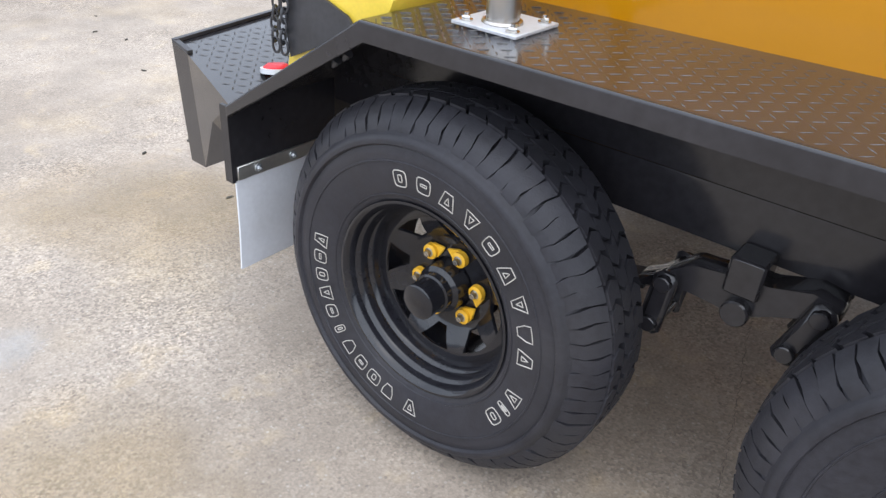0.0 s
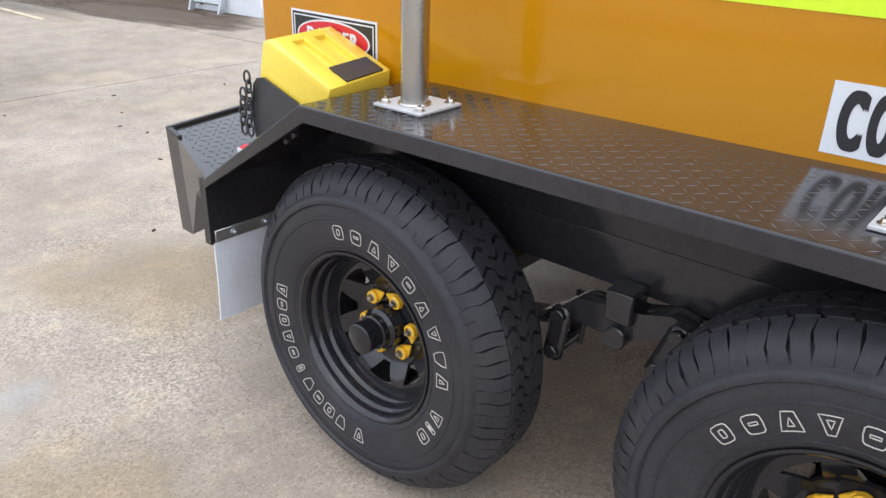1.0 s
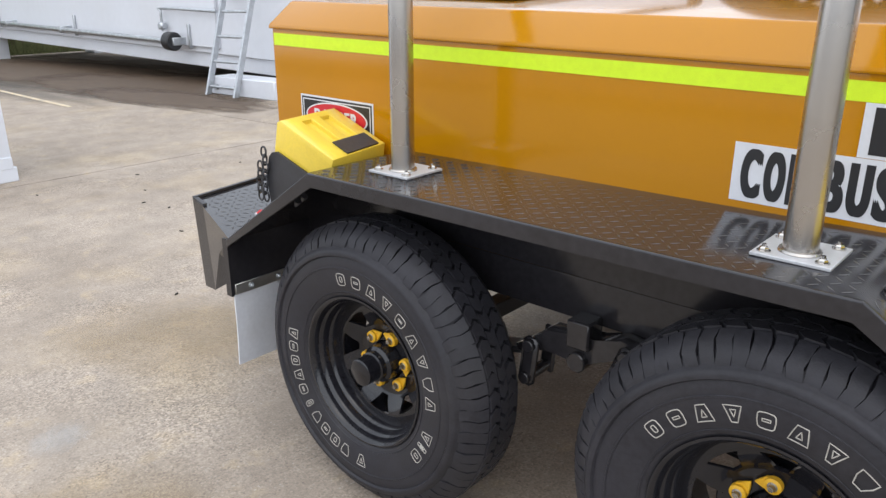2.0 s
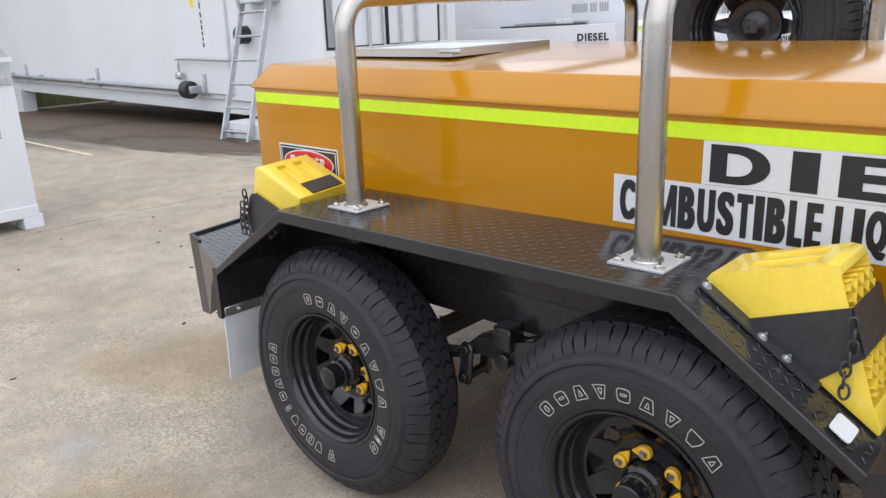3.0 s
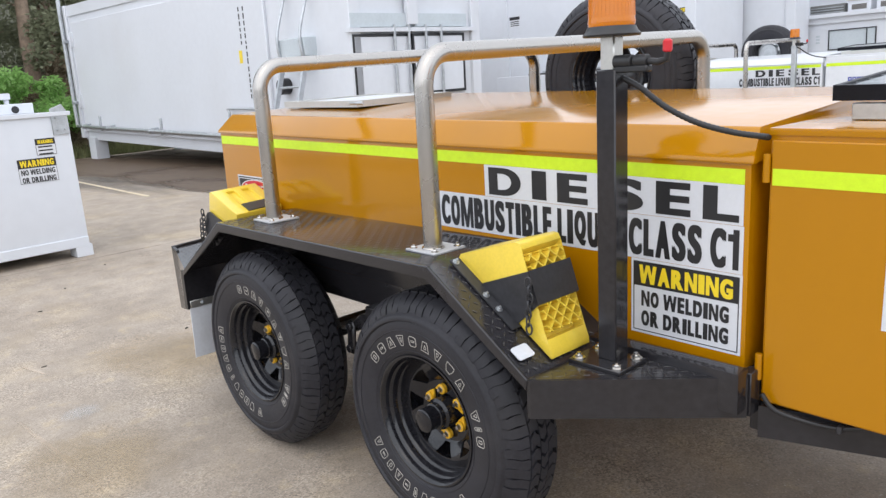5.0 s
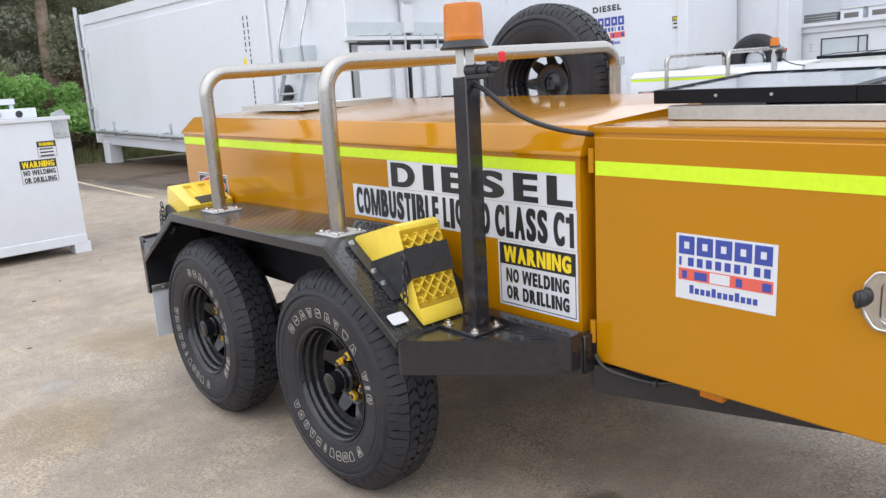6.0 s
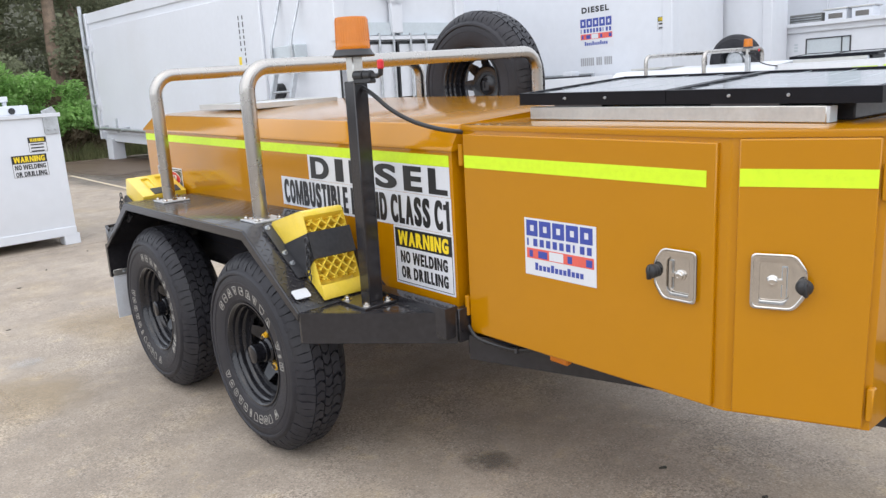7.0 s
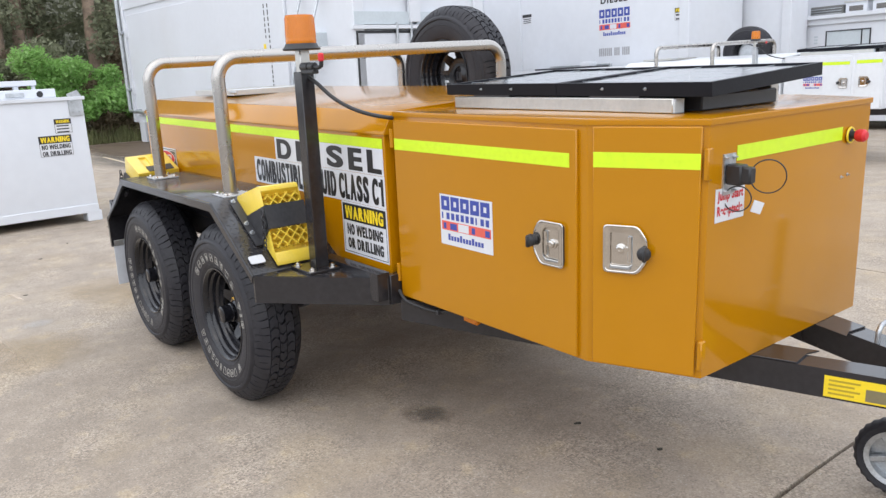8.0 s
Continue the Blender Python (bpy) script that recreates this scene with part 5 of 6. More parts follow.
def rear_chock():
    """The chock on the rear slope: its long ramp lies nearly level, with two moulded slots, and its toe meets the deck."""
    y0, wide, skew = 0.982, 0.218, -0.235
    c = tagged(empty("wheel_chock", LEVEL), "yellow slotted plastic wheel chock strapped to the rear slope", "wheel chock", "chocks on the mudguard")

    def rest(x):
        (xt, zt), (xl, zl) = SLOPE_R
        return (zt if x > xt else zt + (zl - zt) * (xt - x) / (xt - xl)) + 0.006

    def at(x, z, v, lift=0.0):
        return Vector((x + skew * wide * v, y0 + wide * v, z + lift))
    peak, toe = (-0.716, 0.919), (-0.528, 0.850)

    def ramp(u, v, sink=0.0):
        return at(peak[0] + (toe[0] - peak[0]) * u, peak[1] + (toe[1] - peak[1]) * u, v) - Vector((0.35, 0, 0.94)) * sink
    bm = bmesh.new()
    us, vs = [0, 0.12, 0.72, 1.0], [0, 0.27, 0.45, 0.60, 0.78, 1.0]
    grid = [[bm.verts.new(ramp(u, v)) for v in vs] for u in us]
    for i in range(3):
        for j in range(5):
            q = (grid[i][j], grid[i][j + 1], grid[i + 1][j + 1], grid[i + 1][j])
            if i == 1 and j in (1, 3):
                p = [bm.verts.new(ramp(us[a], vs[b], 0.012)) for a, b in ((1, j), (1, j + 1), (2, j + 1), (2, j))]
                for k in range(4):
                    bm.faces.new((q[k], q[(k + 1) % 4], p[(k + 1) % 4], p[k]))
                bm.faces.new(p)
            else:
                bm.faces.new(q)
    back = [[bm.verts.new(at(x, z, v)) for x, z in ((-0.730, 0.914), (-0.790, rest(-0.790 + skew * wide * v)), (-0.535, rest(-0.535 + skew * wide * v)))] for v in (0, 1)]
    ends = [[row[k] for row in grid] for k in (0, -1)]
    for (r, lo, fo), e in zip(back, ends):
        bm.faces.new(e + [fo, lo, r])
    bm.faces.new([*grid[0], back[1][0], back[0][0]])
    bm.faces.new((back[0][0], back[1][0], back[1][1], back[0][1]))
    bm.faces.new((back[0][1], back[1][1], back[1][2], back[0][2]))
    bm.faces.new([*grid[3], back[1][2], back[0][2]])
    bmesh.ops.recalc_face_normals(bm, faces=bm.faces[:])
    bmesh.ops.bevel(bm, geom=[e for e in bm.edges if len(e.link_faces) == 2 and e.calc_face_angle(0) > 0.3], offset=0.004, segments=2, affect="EDGES", profile=0.6)
    part("body", bm, YELLOW, c)
    strip = loft([[ramp(u, v, -e) for u, v in ((0.70, 0.27), (0.70, 0.88), (0.98, 0.88), (0.98, 0.27))] for e in (0.001, 0.004)])
    part("grip_strip", strip, BLACK_SATIN, c, "black grip strip across the toe")
    plate = [(-0.727, 0.842), (-0.748, 0.838), (-0.762, 0.824), (-0.777, 0.768), (-0.766, 0.706), (-0.600, 0.786), (-0.622, 0.808)]
    hold = part("chock_holder", loft([[(x, y, z) for x, z in plate] for y in (y0 - 0.008, y0 - 0.003)]), BLACK_SATIN, trailer, "black steel chock holder")
    part("holder_foot", loft([[(x, y, rest(x) - 0.004 + e) for x, y in ((-0.766, y0 - 0.045), (-0.600, y0 - 0.045), (-0.600, y0 - 0.004), (-0.766, y0 - 0.004))] for e in (0.0, 0.004)]), BLACK_SATIN, hold)
    links = bmesh.new()
    for i in range(7):
        for side, drop in ((0.0, 0), (0.022, 2)):
            cpt = Vector((-0.768 - side + 0.004 * math.sin(i), y0 - 0.018, 0.838 - 0.019 * i))
            if i < drop:
                continue
            rot = pose(0, 0, 0, 0, 0, 90 * (i % 2) + 15)
            ring = [cpt + rot @ Vector((0.0075 * math.cos(k * math.tau / 14), 0, 0.0135 * math.sin(k * math.tau / 14))) for k in range(14)]
            sweep(ring, 0.0025, 6, links, closed=True)
    part("chain", links, BLACK_SATIN, trailer, "short black chain")
    return c


rear_chock()
white_tag = prism([tuple(p) for p in rounded([(-0.019, -0.027), (0.019, -0.027), (0.019, 0.027), (-0.019, 0.027)], 0.008)], "z", 0.0, 0.003)
white_tag.transform(Matrix.Translation((0.869, 0.938, 0.673)) @ pose(0, 0, 0, 0, 33.6, 0))
tagged(part("white_tag", white_tag, FLAP, trailer, "small blank white sticker"))


# ---- the yard: one sheet of ground with concrete slabs on it ----
bm = bmesh.new()
bm.faces.new([bm.verts.new(p) for p in ((-900, -900, -0.025), (900, -900, -0.025), (900, 900, -0.025), (-900, 900, -0.025))])
ground = part("ground", bm, EARTH, None)
tagged(ground, "bare earth under and beyond the concrete yard", "ground", kind="structure")


def slab(x0, x1, y0, y1):
    """A concrete slab with slightly chipped, wandering edges."""
    rng = random.Random(int(x0 * 31 + y0 * 17))
    g = 0.008
    pts = []
    corner = [(x0 + g, y0 + g), (x1 - g, y0 + g), (x1 - g, y1 - g), (x0 + g, y1 - g)]
    for i in range(4):
        a, b = Vector(corner[i]), Vector(corner[(i + 1) % 4])
        k = max(2, int((b - a).length / 0.18))
        nrm = Vector(((a - b).y, (b - a).x)).normalized()
        for j in range(k):
            p = a.lerp(b, j / k) + (nrm * rng.uniform(-0.004, 0.002) if j else Vector((0, 0)))
            pts.append(p)
    own = bmesh.new()
    top = [own.verts.new((p.x, p.y, 0)) for p in pts]
    low = [own.verts.new((p.x, p.y, -0.024)) for p in pts]
    f = own.faces.new(top)
    for i in range(len(pts)):
        j = (i + 1) % len(pts)
        own.faces.new((low[i], low[j], top[j], top[i]))
    bmesh.ops.inset_individual(own, faces=[f], thickness=0.008)
    for v in top:
        v.co.z -= 0.004
    return own


XS = (-17.8, -11.3, -4.63, 2.34, 7.0, 12.0)
YS = (-14.0, -8.0, -1.9, 4.36, 10.6, 17.0)
for xa, xb in zip(XS, XS[1:]):
    for ya, yb in zip(YS, YS[1:]):
        part("concrete_slab", slab(xa, xb, ya, yb), CONCRETE, ground, smooth=20)


# two unseen walls, added out of view to temper low light and reflections
south_wall = part("wall_south", box(-26, 26, -24.3, -24.0, 0, 3.0, 0.01), WHITE_STEEL, None)
tagged(south_wall, "unseen white wall added to shape low light and reflections", "wall", kind="structure")
side_wall = part("wall_east", box(19.0, 19.3, -24.0, 22, 0, 2.0, 0.01), GREY_PANEL, None)
tagged(side_wall, "unseen pale grey wall added to shape reflections", "wall", kind="structure")


def stain(x, y, rx, ry, turn, mat, label, z=0.0015):
    own = bmesh.new()
    vs = [own.verts.new((p * rx, q * ry, 0)) for p, q in ((-1, -1), (1, -1), (1, 1), (-1, 1))]
    f = own.faces.new(vs)
    uv = own.loops.layers.uv.new("UVMap")
    for lp, c in zip(f.loops, ((0, 0), (1, 0), (1, 1), (0, 1))):
        lp[uv].uv = c
    own.transform(pose(x, y, z, 0, 0, turn))
    return tagged(part("stain", own, mat, ground, label))


stain(1.20, 1.40, 0.13, 0.10, 15, OIL, "dark oil spot on the concrete")
stain(-13.0, 5.6, 5.5, 1.6, 3, GRIME, "dark run-off stain on the concrete", 0.0020)
stain(-9.6, 5.5, 2.8, 1.3, 8, GRIME, "dark run-off stain on the concrete", 0.0030)
stain(-8.0, 4.75, 1.9, 0.55, 4, GRIME, "dark run-off stain on the concrete", 0.0040)
stain(-11.5, 3.9, 4.0, 0.7, 2, OIL, "dark run-off stain on the concrete", 0.0050)
stain(-1.02, 0.355, 0.48, 0.015, 3, SCUFF, "pale scuff on the concrete")
stain(-2.02, 0.565, 0.18, 0.013, 12, SCUFF, "pale scuff on the concrete", 0.0026)
stain(-1.27, 0.55, 0.08, 0.10, 20, PALE, "pale scuff on the concrete", 0.0022)
stain(-0.75, 0.45, 0.35, 0.30, 10, TAN, "tan rust stain on the concrete", 0.0028)
stain(-1.6, 1.2, 0.6, 0.35, 30, TAN, "tan rust stain on the concrete", 0.0034)
crack = bmesh.new()
rng = random.Random(9)
bends = ((-0.05, 1.86), (-0.018, 1.72), (0.027, 1.57), (0.057, 1.45), (0.081, 1.34), (0.112, 1.22), (0.124, 1.10), (0.116, 1.0), (0.09, 0.885), (0.053, 0.80), (-0.03, 0.755), (-0.10, 0.748))
for (xa, ya), (xb, yb) in zip(bends, bends[1:]):
    steps = 6
    for k in range(steps):
        a = Vector((xa + (xb - xa) * k / steps + rng.uniform(-0.004, 0.004), ya + (yb - ya) * k / steps, 0.0006))
        b = Vector((xa + (xb - xa) * (k + 1) / steps + rng.uniform(-0.004, 0.004), ya + (yb - ya) * (k + 1) / steps, 0.0006))
        w = (b - a).cross(Vector((0, 0, 1))).normalized() * rng.uniform(0.0003, 0.0009)
        crack.faces.new([crack.verts.new(q) for q in (a - w, b - w, b + w, a + w)])
part("crack", crack, CRACK, ground, "hairline crack across the concrete")
line = part("painted_line", prism([(-13.2, 3.95), (-8.25, 3.66), (-8.25, 3.715), (-13.2, 4.005)], "z", 0.0, 0.006), LINE_PAINT, ground, "worn cream parking line")
rng = random.Random(5)
for k in range(31):
    x, y = rng.uniform(-4.5, 3.4), rng.uniform(-0.2, 3.4)
    if -0.9 < x < 2.4 and y > 0.85:
        x, y = x - 3.0, y
    if k > 25:
        x, y = ((1.945, 1.777), (1.637, 1.731), (-2.035, 0.615), (-3.702, 1.228), (-4.261, 1.701))[k - 26]
    own = bmesh.new()
    n = 7
    pts = [(rng.uniform(0.5, 1.1) * 0.016 * math.cos(i * math.tau / n), rng.uniform(0.4, 1.0) * 0.007 * math.sin(i * math.tau / n)) for i in range(n)]
    prism(pts, "z", 0.0, rng.uniform(0.003, 0.007), 0, own)
    own.transform(pose(x, y, 0.0, 0, 0, rng.uniform(0, 180)))
    tagged(part("dry_leaf", own, RUBBLE, None), "small dry leaf scrap lying on the concrete", "leaf", "leaf scraps")


# ---- white steel bund tank ----
def small_sign(parent, face, a0, a1, b0, b1, head, lines, label):
    d = part("sign", face.slab(a0, a1, b0, b1, 0.0005, 0.003), DECAL_WHITE, parent, label)
    hb = b0 + (b1 - b0) * 0.62
    part("border", face.outline(a0 + 0.003, a1 - 0.003, b0 + 0.003, b1 - 0.003, 0.003, 0.003, 0.0036), DECAL_BLACK, d)
    part("heading", face.slab(a0 + 0.006, a1 - 0.006, hb, b1 - 0.006, 0.003, 0.004), DECAL_BLACK, d)
    part("lettering", narrow_words(face, head, a0 + 0.02, a1 - 0.02, hb + 0.010, b1 - 0.014, 0.0048, 0.030), DECAL_YELLOW, d)
    hgt = (hb - b0) / max(1, len(lines))
    own = bmesh.new()
    for i, s in enumerate(lines):
        top = hb - hgt * i
        if s:
            narrow_words(face, s, a0 + 0.02, a1 - 0.02, top - hgt * 0.88, top - hgt * 0.18, 0.0038, 0.028, own)
        else:
            face.slab(a0 + 0.02, a1 - 0.03, top - hgt * 0.75, top - hgt * 0.35, 0.003, 0.0036, own)
    part("lettering", own, DECAL_BLACK, d)


bund = tagged(empty("bund_tank", pose(-4.80, 1.80, 0, 0, 0, 3)), "white painted steel bund tank standing on the concrete", "fuel tank")
part("tank_shell", box(-1.6, 0, -2.6, -0.02, 0.10, 1.205, 0.008, seg=2), WHITE_STEEL, bund)
part("top_flange", box(-1.62, 0.02, -2.62, 0.0, 1.19, 1.225, 0.004), WHITE_STEEL, bund)
part("base_rail", box(-1.6, 0.012, -2.6, -0.02, 0.085, 0.17, 0.006), WHITE_STEEL, bund)
for y in (-0.14, -2.6):
    for x in (-0.14, -1.6):
        part("foot", box(x, x + 0.15, y, y + 0.14, 0.0, 0.10, 0.004), WHITE_STEEL, bund)
bf = Face((0.012, 0, 0), (0, 1, 0), (0, 0, 1))
bf.o = Vector((0.0, 0, 0))
small_sign(bund, bf, -0.470, -0.170, 0.672, 0.872, "WARNING", ("NO WELDING", "OR DRILLING"), "white warning sign with a black and yellow heading")
small_sign(bund, bf, -0.31, -0.150, 0.885, 1.025, "WARNING", ("", "", ""), "small warning sign with unreadable lines")
br = part("lifting_bracket", prism([(-0.155, 1.04), (-0.03, 1.04), (-0.03, 1.235), (-0.06, 1.285), (-0.155, 1.25)], "x", 0.0, 0.014, 0.002), ZINC, bund, "galvanised lifting bracket")
for y, z in ((-0.12, 1.08), (-0.06, 1.08), (-0.12, 1.18)):
    part("bolt", hex_bolt((0.014, y, z), (1, 0, 0), 0.010, 0.008), ZINC, br)
top = part("top_box", box(-0.62, -0.28, -1.9, -0.175, 1.222, 1.312, 0.008), WHITE_STEEL, bund, "white steel housing on the tank top")
# solid black disc in place of the dark inside of an open bore
part("pipe_bore", turned(0.030, -0.30, -0.274, "x", (0, -0.32, 1.264), 20), PLASTIC, top)
part("pipe_lip", sweep([(-0.278, -0.32 + 0.033 * math.cos(k * math.tau / 28), 1.264 + 0.033 * math.sin(k * math.tau / 28)) for k in range(28)], 0.004, 6, closed=True), WHITE_STEEL, top)
part("housing_latch", box(-0.282, -0.268, -0.62, -0.46, 1.245, 1.285, 0.003), ZINC, top)
for y in (-0.9, -0.36):
    part("rail_leg", box(-0.40, -0.36, y, y + 0.03, 1.310, 1.352, 0.003), WHITE_STEEL, bund)
part("top_rail", box(-0.42, -0.34, -1.9, -0.32, 1.350, 1.400, 0.004), WHITE_STEEL, bund)
part("top_rail", box(-0.70, -0.62, -1.9, -0.40, 1.350, 1.400, 0.004), WHITE_STEEL, bund)
part("rail_leg", box(-0.69, -0.63, -0.9, -0.86, 1.225, 1.352, 0.003), WHITE_STEEL, bund)
part("rail_leg", box(-0.69, -0.63, -0.46, -0.42, 1.225, 1.352, 0.003), WHITE_STEEL, bund)

# ---- long white tank container with its ladder ----
TILT = pose(-6.45, 5.95, 0.0, 0, 1.6, 0)
cont = tagged(empty("tank_container", TILT), "long white steel tank container standing on feet", "container")
L = -11.1
part("shell", box(L + 0.05, -0.06, 0.05, 2.40, 0.36, 3.20, 0.01), WHITE_STEEL, cont)
part("bottom_beam", box(L, 0, 0.10, 2.35, 0.155, 0.38, 0.01), WHITE_STEEL, cont)
part("side_panel", box(L + 0.42, -2.16, 0.0, 0.055, 0.44, 2.84, 0.012), WHITE_STEEL, cont, "large flat white side door")
part("roof_rail", box(L, 0, 0.02, 0.14, 2.98, 3.22, 0.01), WHITE_STEEL, cont)
for x in (L, -0.18):
    part("corner_post", box(x, x + 0.18, -0.01, 0.17, 0.20, 3.23, 0.01), WHITE_STEEL, cont)
    part("corner_post", box(x, x + 0.18, 2.27, 2.45, 0.20, 3.23, 0.01), WHITE_STEEL, cont)
# black box added under the shell, standing in for the deep shade there
part("under_frame", box(L + 0.4, -0.2, 1.3, 2.2, 0.02, 0.21, 0.01), BLACK_SATIN, cont)
for x, z in ((L + 0.30, -0.30), (-0.38, -0.01)):
    for y in (0.03, 2.1):
        part("foot", box(x, x + 0.42, y, y + 0.3, z, 0.22, 0.01), WHITE_STEEL, cont)
part("edge_bar", turned(0.045, 0.50, 3.4, "z", (L + 0.02, -0.07, 0), 16), ZINC, cont, "galvanised door bar")
for z in (0.9, 2.3):
    for dx in (0.28, 0.40):
        part("hinge", box(L + dx, L + dx + 0.05, -0.03, 0.02, z, z + 0.32, 0.008), WHITE_STEEL, cont)
    part("bar_bracket", box(L + 0.0, L + 0.16, -0.10, 0.02, z + 0.1, z + 0.17, 0.006), ZINC, cont)
part("drain_pipe", turned(0.036, L + 0.3, -3.1, "x", (0, -0.16, 0.50), 18), ZINC, cont, "galvanised pipe along the foot")
for x in (L + 0.7, L + 2.2, L + 4.5, -3.0):
    part("pipe_strap", box(x, x + 0.05, -0.205, 0.02, 0.445, 0.555, 0.008), ZINC, cont)
for x in (L + 1.4, L + 4.7, -2.85):
    part("lug", box(x, x + 0.05, -0.04, 0.02, 0.40, 0.74, 0.008), ZINC, cont)
part("pipe_cap", turned(0.13, -3.16, -2.98, "x", (0, -0.16, 0.50), 28), PLASTIC, cont, "black dust cap")
part("vent_pipe", smooth_tube([(-3.42, -0.08, 0.62), (-3.42, -0.08, 0.88), (-3.36, -0.08, 0.94), (-2.0, -0.08, 0.94)], 0.021), ZINC, cont)
part("valve", box(-3.48, -3.36, -0.13, -0.03, 0.64, 0.74, 0.02), ZINC, cont)
cf2 = Face((0, 0.0, 0), (1, 0, 0), (0, 0, 1))
rng = random.Random(11)
z = 2.52
while z > 1.12:
    hgt = rng.uniform(0.045, 0.09)
    part("marking_bar", cf2.slab(-2.78, -2.745, z - hgt, z, 0.0005, 0.002), DECAL_BLACK, cont)
    if z > 1.95:
        part("marking_bar", cf2.slab(-2.92, -2.885, z - hgt, z, 0.0005, 0.002), DECAL_BLACK, cont)
    z -= hgt + rng.uniform(0.02, 0.045)
part("yellow_label", cf2.slab(-3.02, -2.92, 1.66, 1.86, 0.0005, 0.002), DECAL_YELLOW, cont)
part("outlet_cap", turned(0.12, -0.10, 0.06, "y", (-1.72, 0, 1.28), 28), PLASTIC, cont, "black dust cap")
# end doors with dark seals
ef = Face((0, 0, 0), (0, 1, 0), (0, 0, 1))
for y0, y1 in ((0.02, 1.03), (1.07, 2.10)):
    part("door_seal", ef.outline(y0, y1, 1.08, 1.93, 0.035, -0.06, 0.004), DECAL_BLACK, cont, "black rubber door seal")
for y0, y1 in ((0.06, 0.99), (1.11, 2.06)):
    part("end_door", ef.slab(y0, y1, 1.12, 1.89, -0.06, 0.0), WHITE_STEEL, cont)
for y in (0.72, 0.98, 1.30, 1.60):
    part("lock_rod", turned(0.02, 0.9, 2.05, "z", (0.04, y, 0), 12), ZINC, cont)
part("header", ef.slab(0.0, 0.98, 2.02, 2.20, -0.06, 0.012), GREY_PANEL, cont)
part("header", ef.slab(1.12, 2.15, 2.02, 2.20, -0.06, 0.012), GREY_PANEL, cont)
part("header_sill", ef.slab(-0.05, 2.3, 1.955, 2.01, -0.06, 0.05), WHITE_STEEL, cont)
brace = bmesh.new()
box(-0.02, 0.05, 0.96, 1.16, 2.05, 2.5, 0.006, brace)
merge(box(-0.02, 0.05, -0.06, 0.06, 0.0, 1.0, 0.006), brace, pose(0, 1.06, 2.45, 40))
merge(box(-0.02, 0.05, -0.06, 0.06, 0.0, 1.0, 0.006), brace, pose(0, 1.06, 2.45, -40))
part("brace", brace, WHITE_STEEL, cont)

lad = tagged(empty("ladder", pose(-7.62, 5.30, 0.0)), "galvanised steel ladder leaning on the tank container", "ladder")
for x in (-0.30, 0.30):
    part("stringer", loft([[(x - 0.02, y - 0.035, z), (x + 0.02, y - 0.035, z), (x + 0.02, y + 0.035, z), (x - 0.02, y + 0.035, z)] for y, z in ((0.0, 0.0), (0.55, 1.75), (0.62, 1.95))]), ZINC, lad)
    part("hand_rail", smooth_tube([(x, 0.50, 1.6), (x, 0.46, 2.0), (x, 0.62, 2.5), (x, 0.9, 3.4)], 0.022), ZINC, lad)
for k in range(6):
    f = (k + 0.35) / 6
    part("rung", turned(0.018, -0.30, 0.30, "x", (0, 0.57 * f, 1.80 * f), 10), ZINC, lad)
part("platform", box(-0.335, 0.335, 0.49, 0.72, 1.72, 1.98, 0.01), GREY_PANEL, lad, "pale grey step plate")
part("ladder_foot", box(-0.38, 0.95, 0.10, 0.45, 0.0, 0.22, 0.01), WHITE_STEEL, lad, "white base plinth")
for x in (-0.22, 0.16):
    part("foot_bolt", turned(0.03, 0.085, 0.11, "y", (x, 0, 0.09), 14), PLASTIC, lad)

# ---- the second trailer, white, parked further back ----
build_trailer("fuel_trailer", pose(-2.725, 7.465, 0.06, 0, 0.29, -0.3), WHITE_ENAMEL, "white enamelled twin-axle diesel trailer parked behind", False)


# ---- white tanks along the back of the yard ----
FURTHER = Matrix.Translation((2.6, -0.25, 1.30)) @ Matrix.Scale(1.12, 4) @ Matrix.Translation((-2.6, 0.25, -1.30))     # sets the row back from the white trailer


def white_tank(name, x0, x1, y0, y1, z1, label, panels, back=FURTHER):
    t = tagged(empty(name, back @ pose(x0, y0, 0)), label, "storage tank", "white tanks along the yard")
    w, d = x1 - x0, y1 - y0
    part("shell", box(0.02, w - 0.02, 0.04, d, 0.16, z1, 0.012, seg=2), WHITE_STEEL, t)
    for x in (0.0, w - 0.16):
        part("post", box(x, x + 0.16, 0.0, 0.16, 0.12, z1 + 0.02, 0.01), WHITE_STEEL, t)
    part("top_rail", box(0.16, w - 0.16, 0.0, 0.14, z1 - 0.14, z1 + 0.02, 0.01), WHITE_STEEL, t)
    part("bottom_rail", box(0.0, w, 0.0, 0.16, 0.14, 0.32, 0.01), WHITE_STEEL, t)
    for x in (0.05, w - 0.35):
        part("foot", box(x, x + 0.3, 0.05, 0.4, 0.0, 0.16, 0.01), WHITE_STEEL, t)
        part("foot", box(x, x + 0.3, d - 0.4, d - 0.05, 0.0, 0.16, 0.01), WHITE_STEEL, t)
    for x in panels:
        part("panel_seam", box(x, x + 0.03, 0.02, 0.05, 0.32, z1 - 0.14, 0.006), WHITE_STEEL, t)
    return t


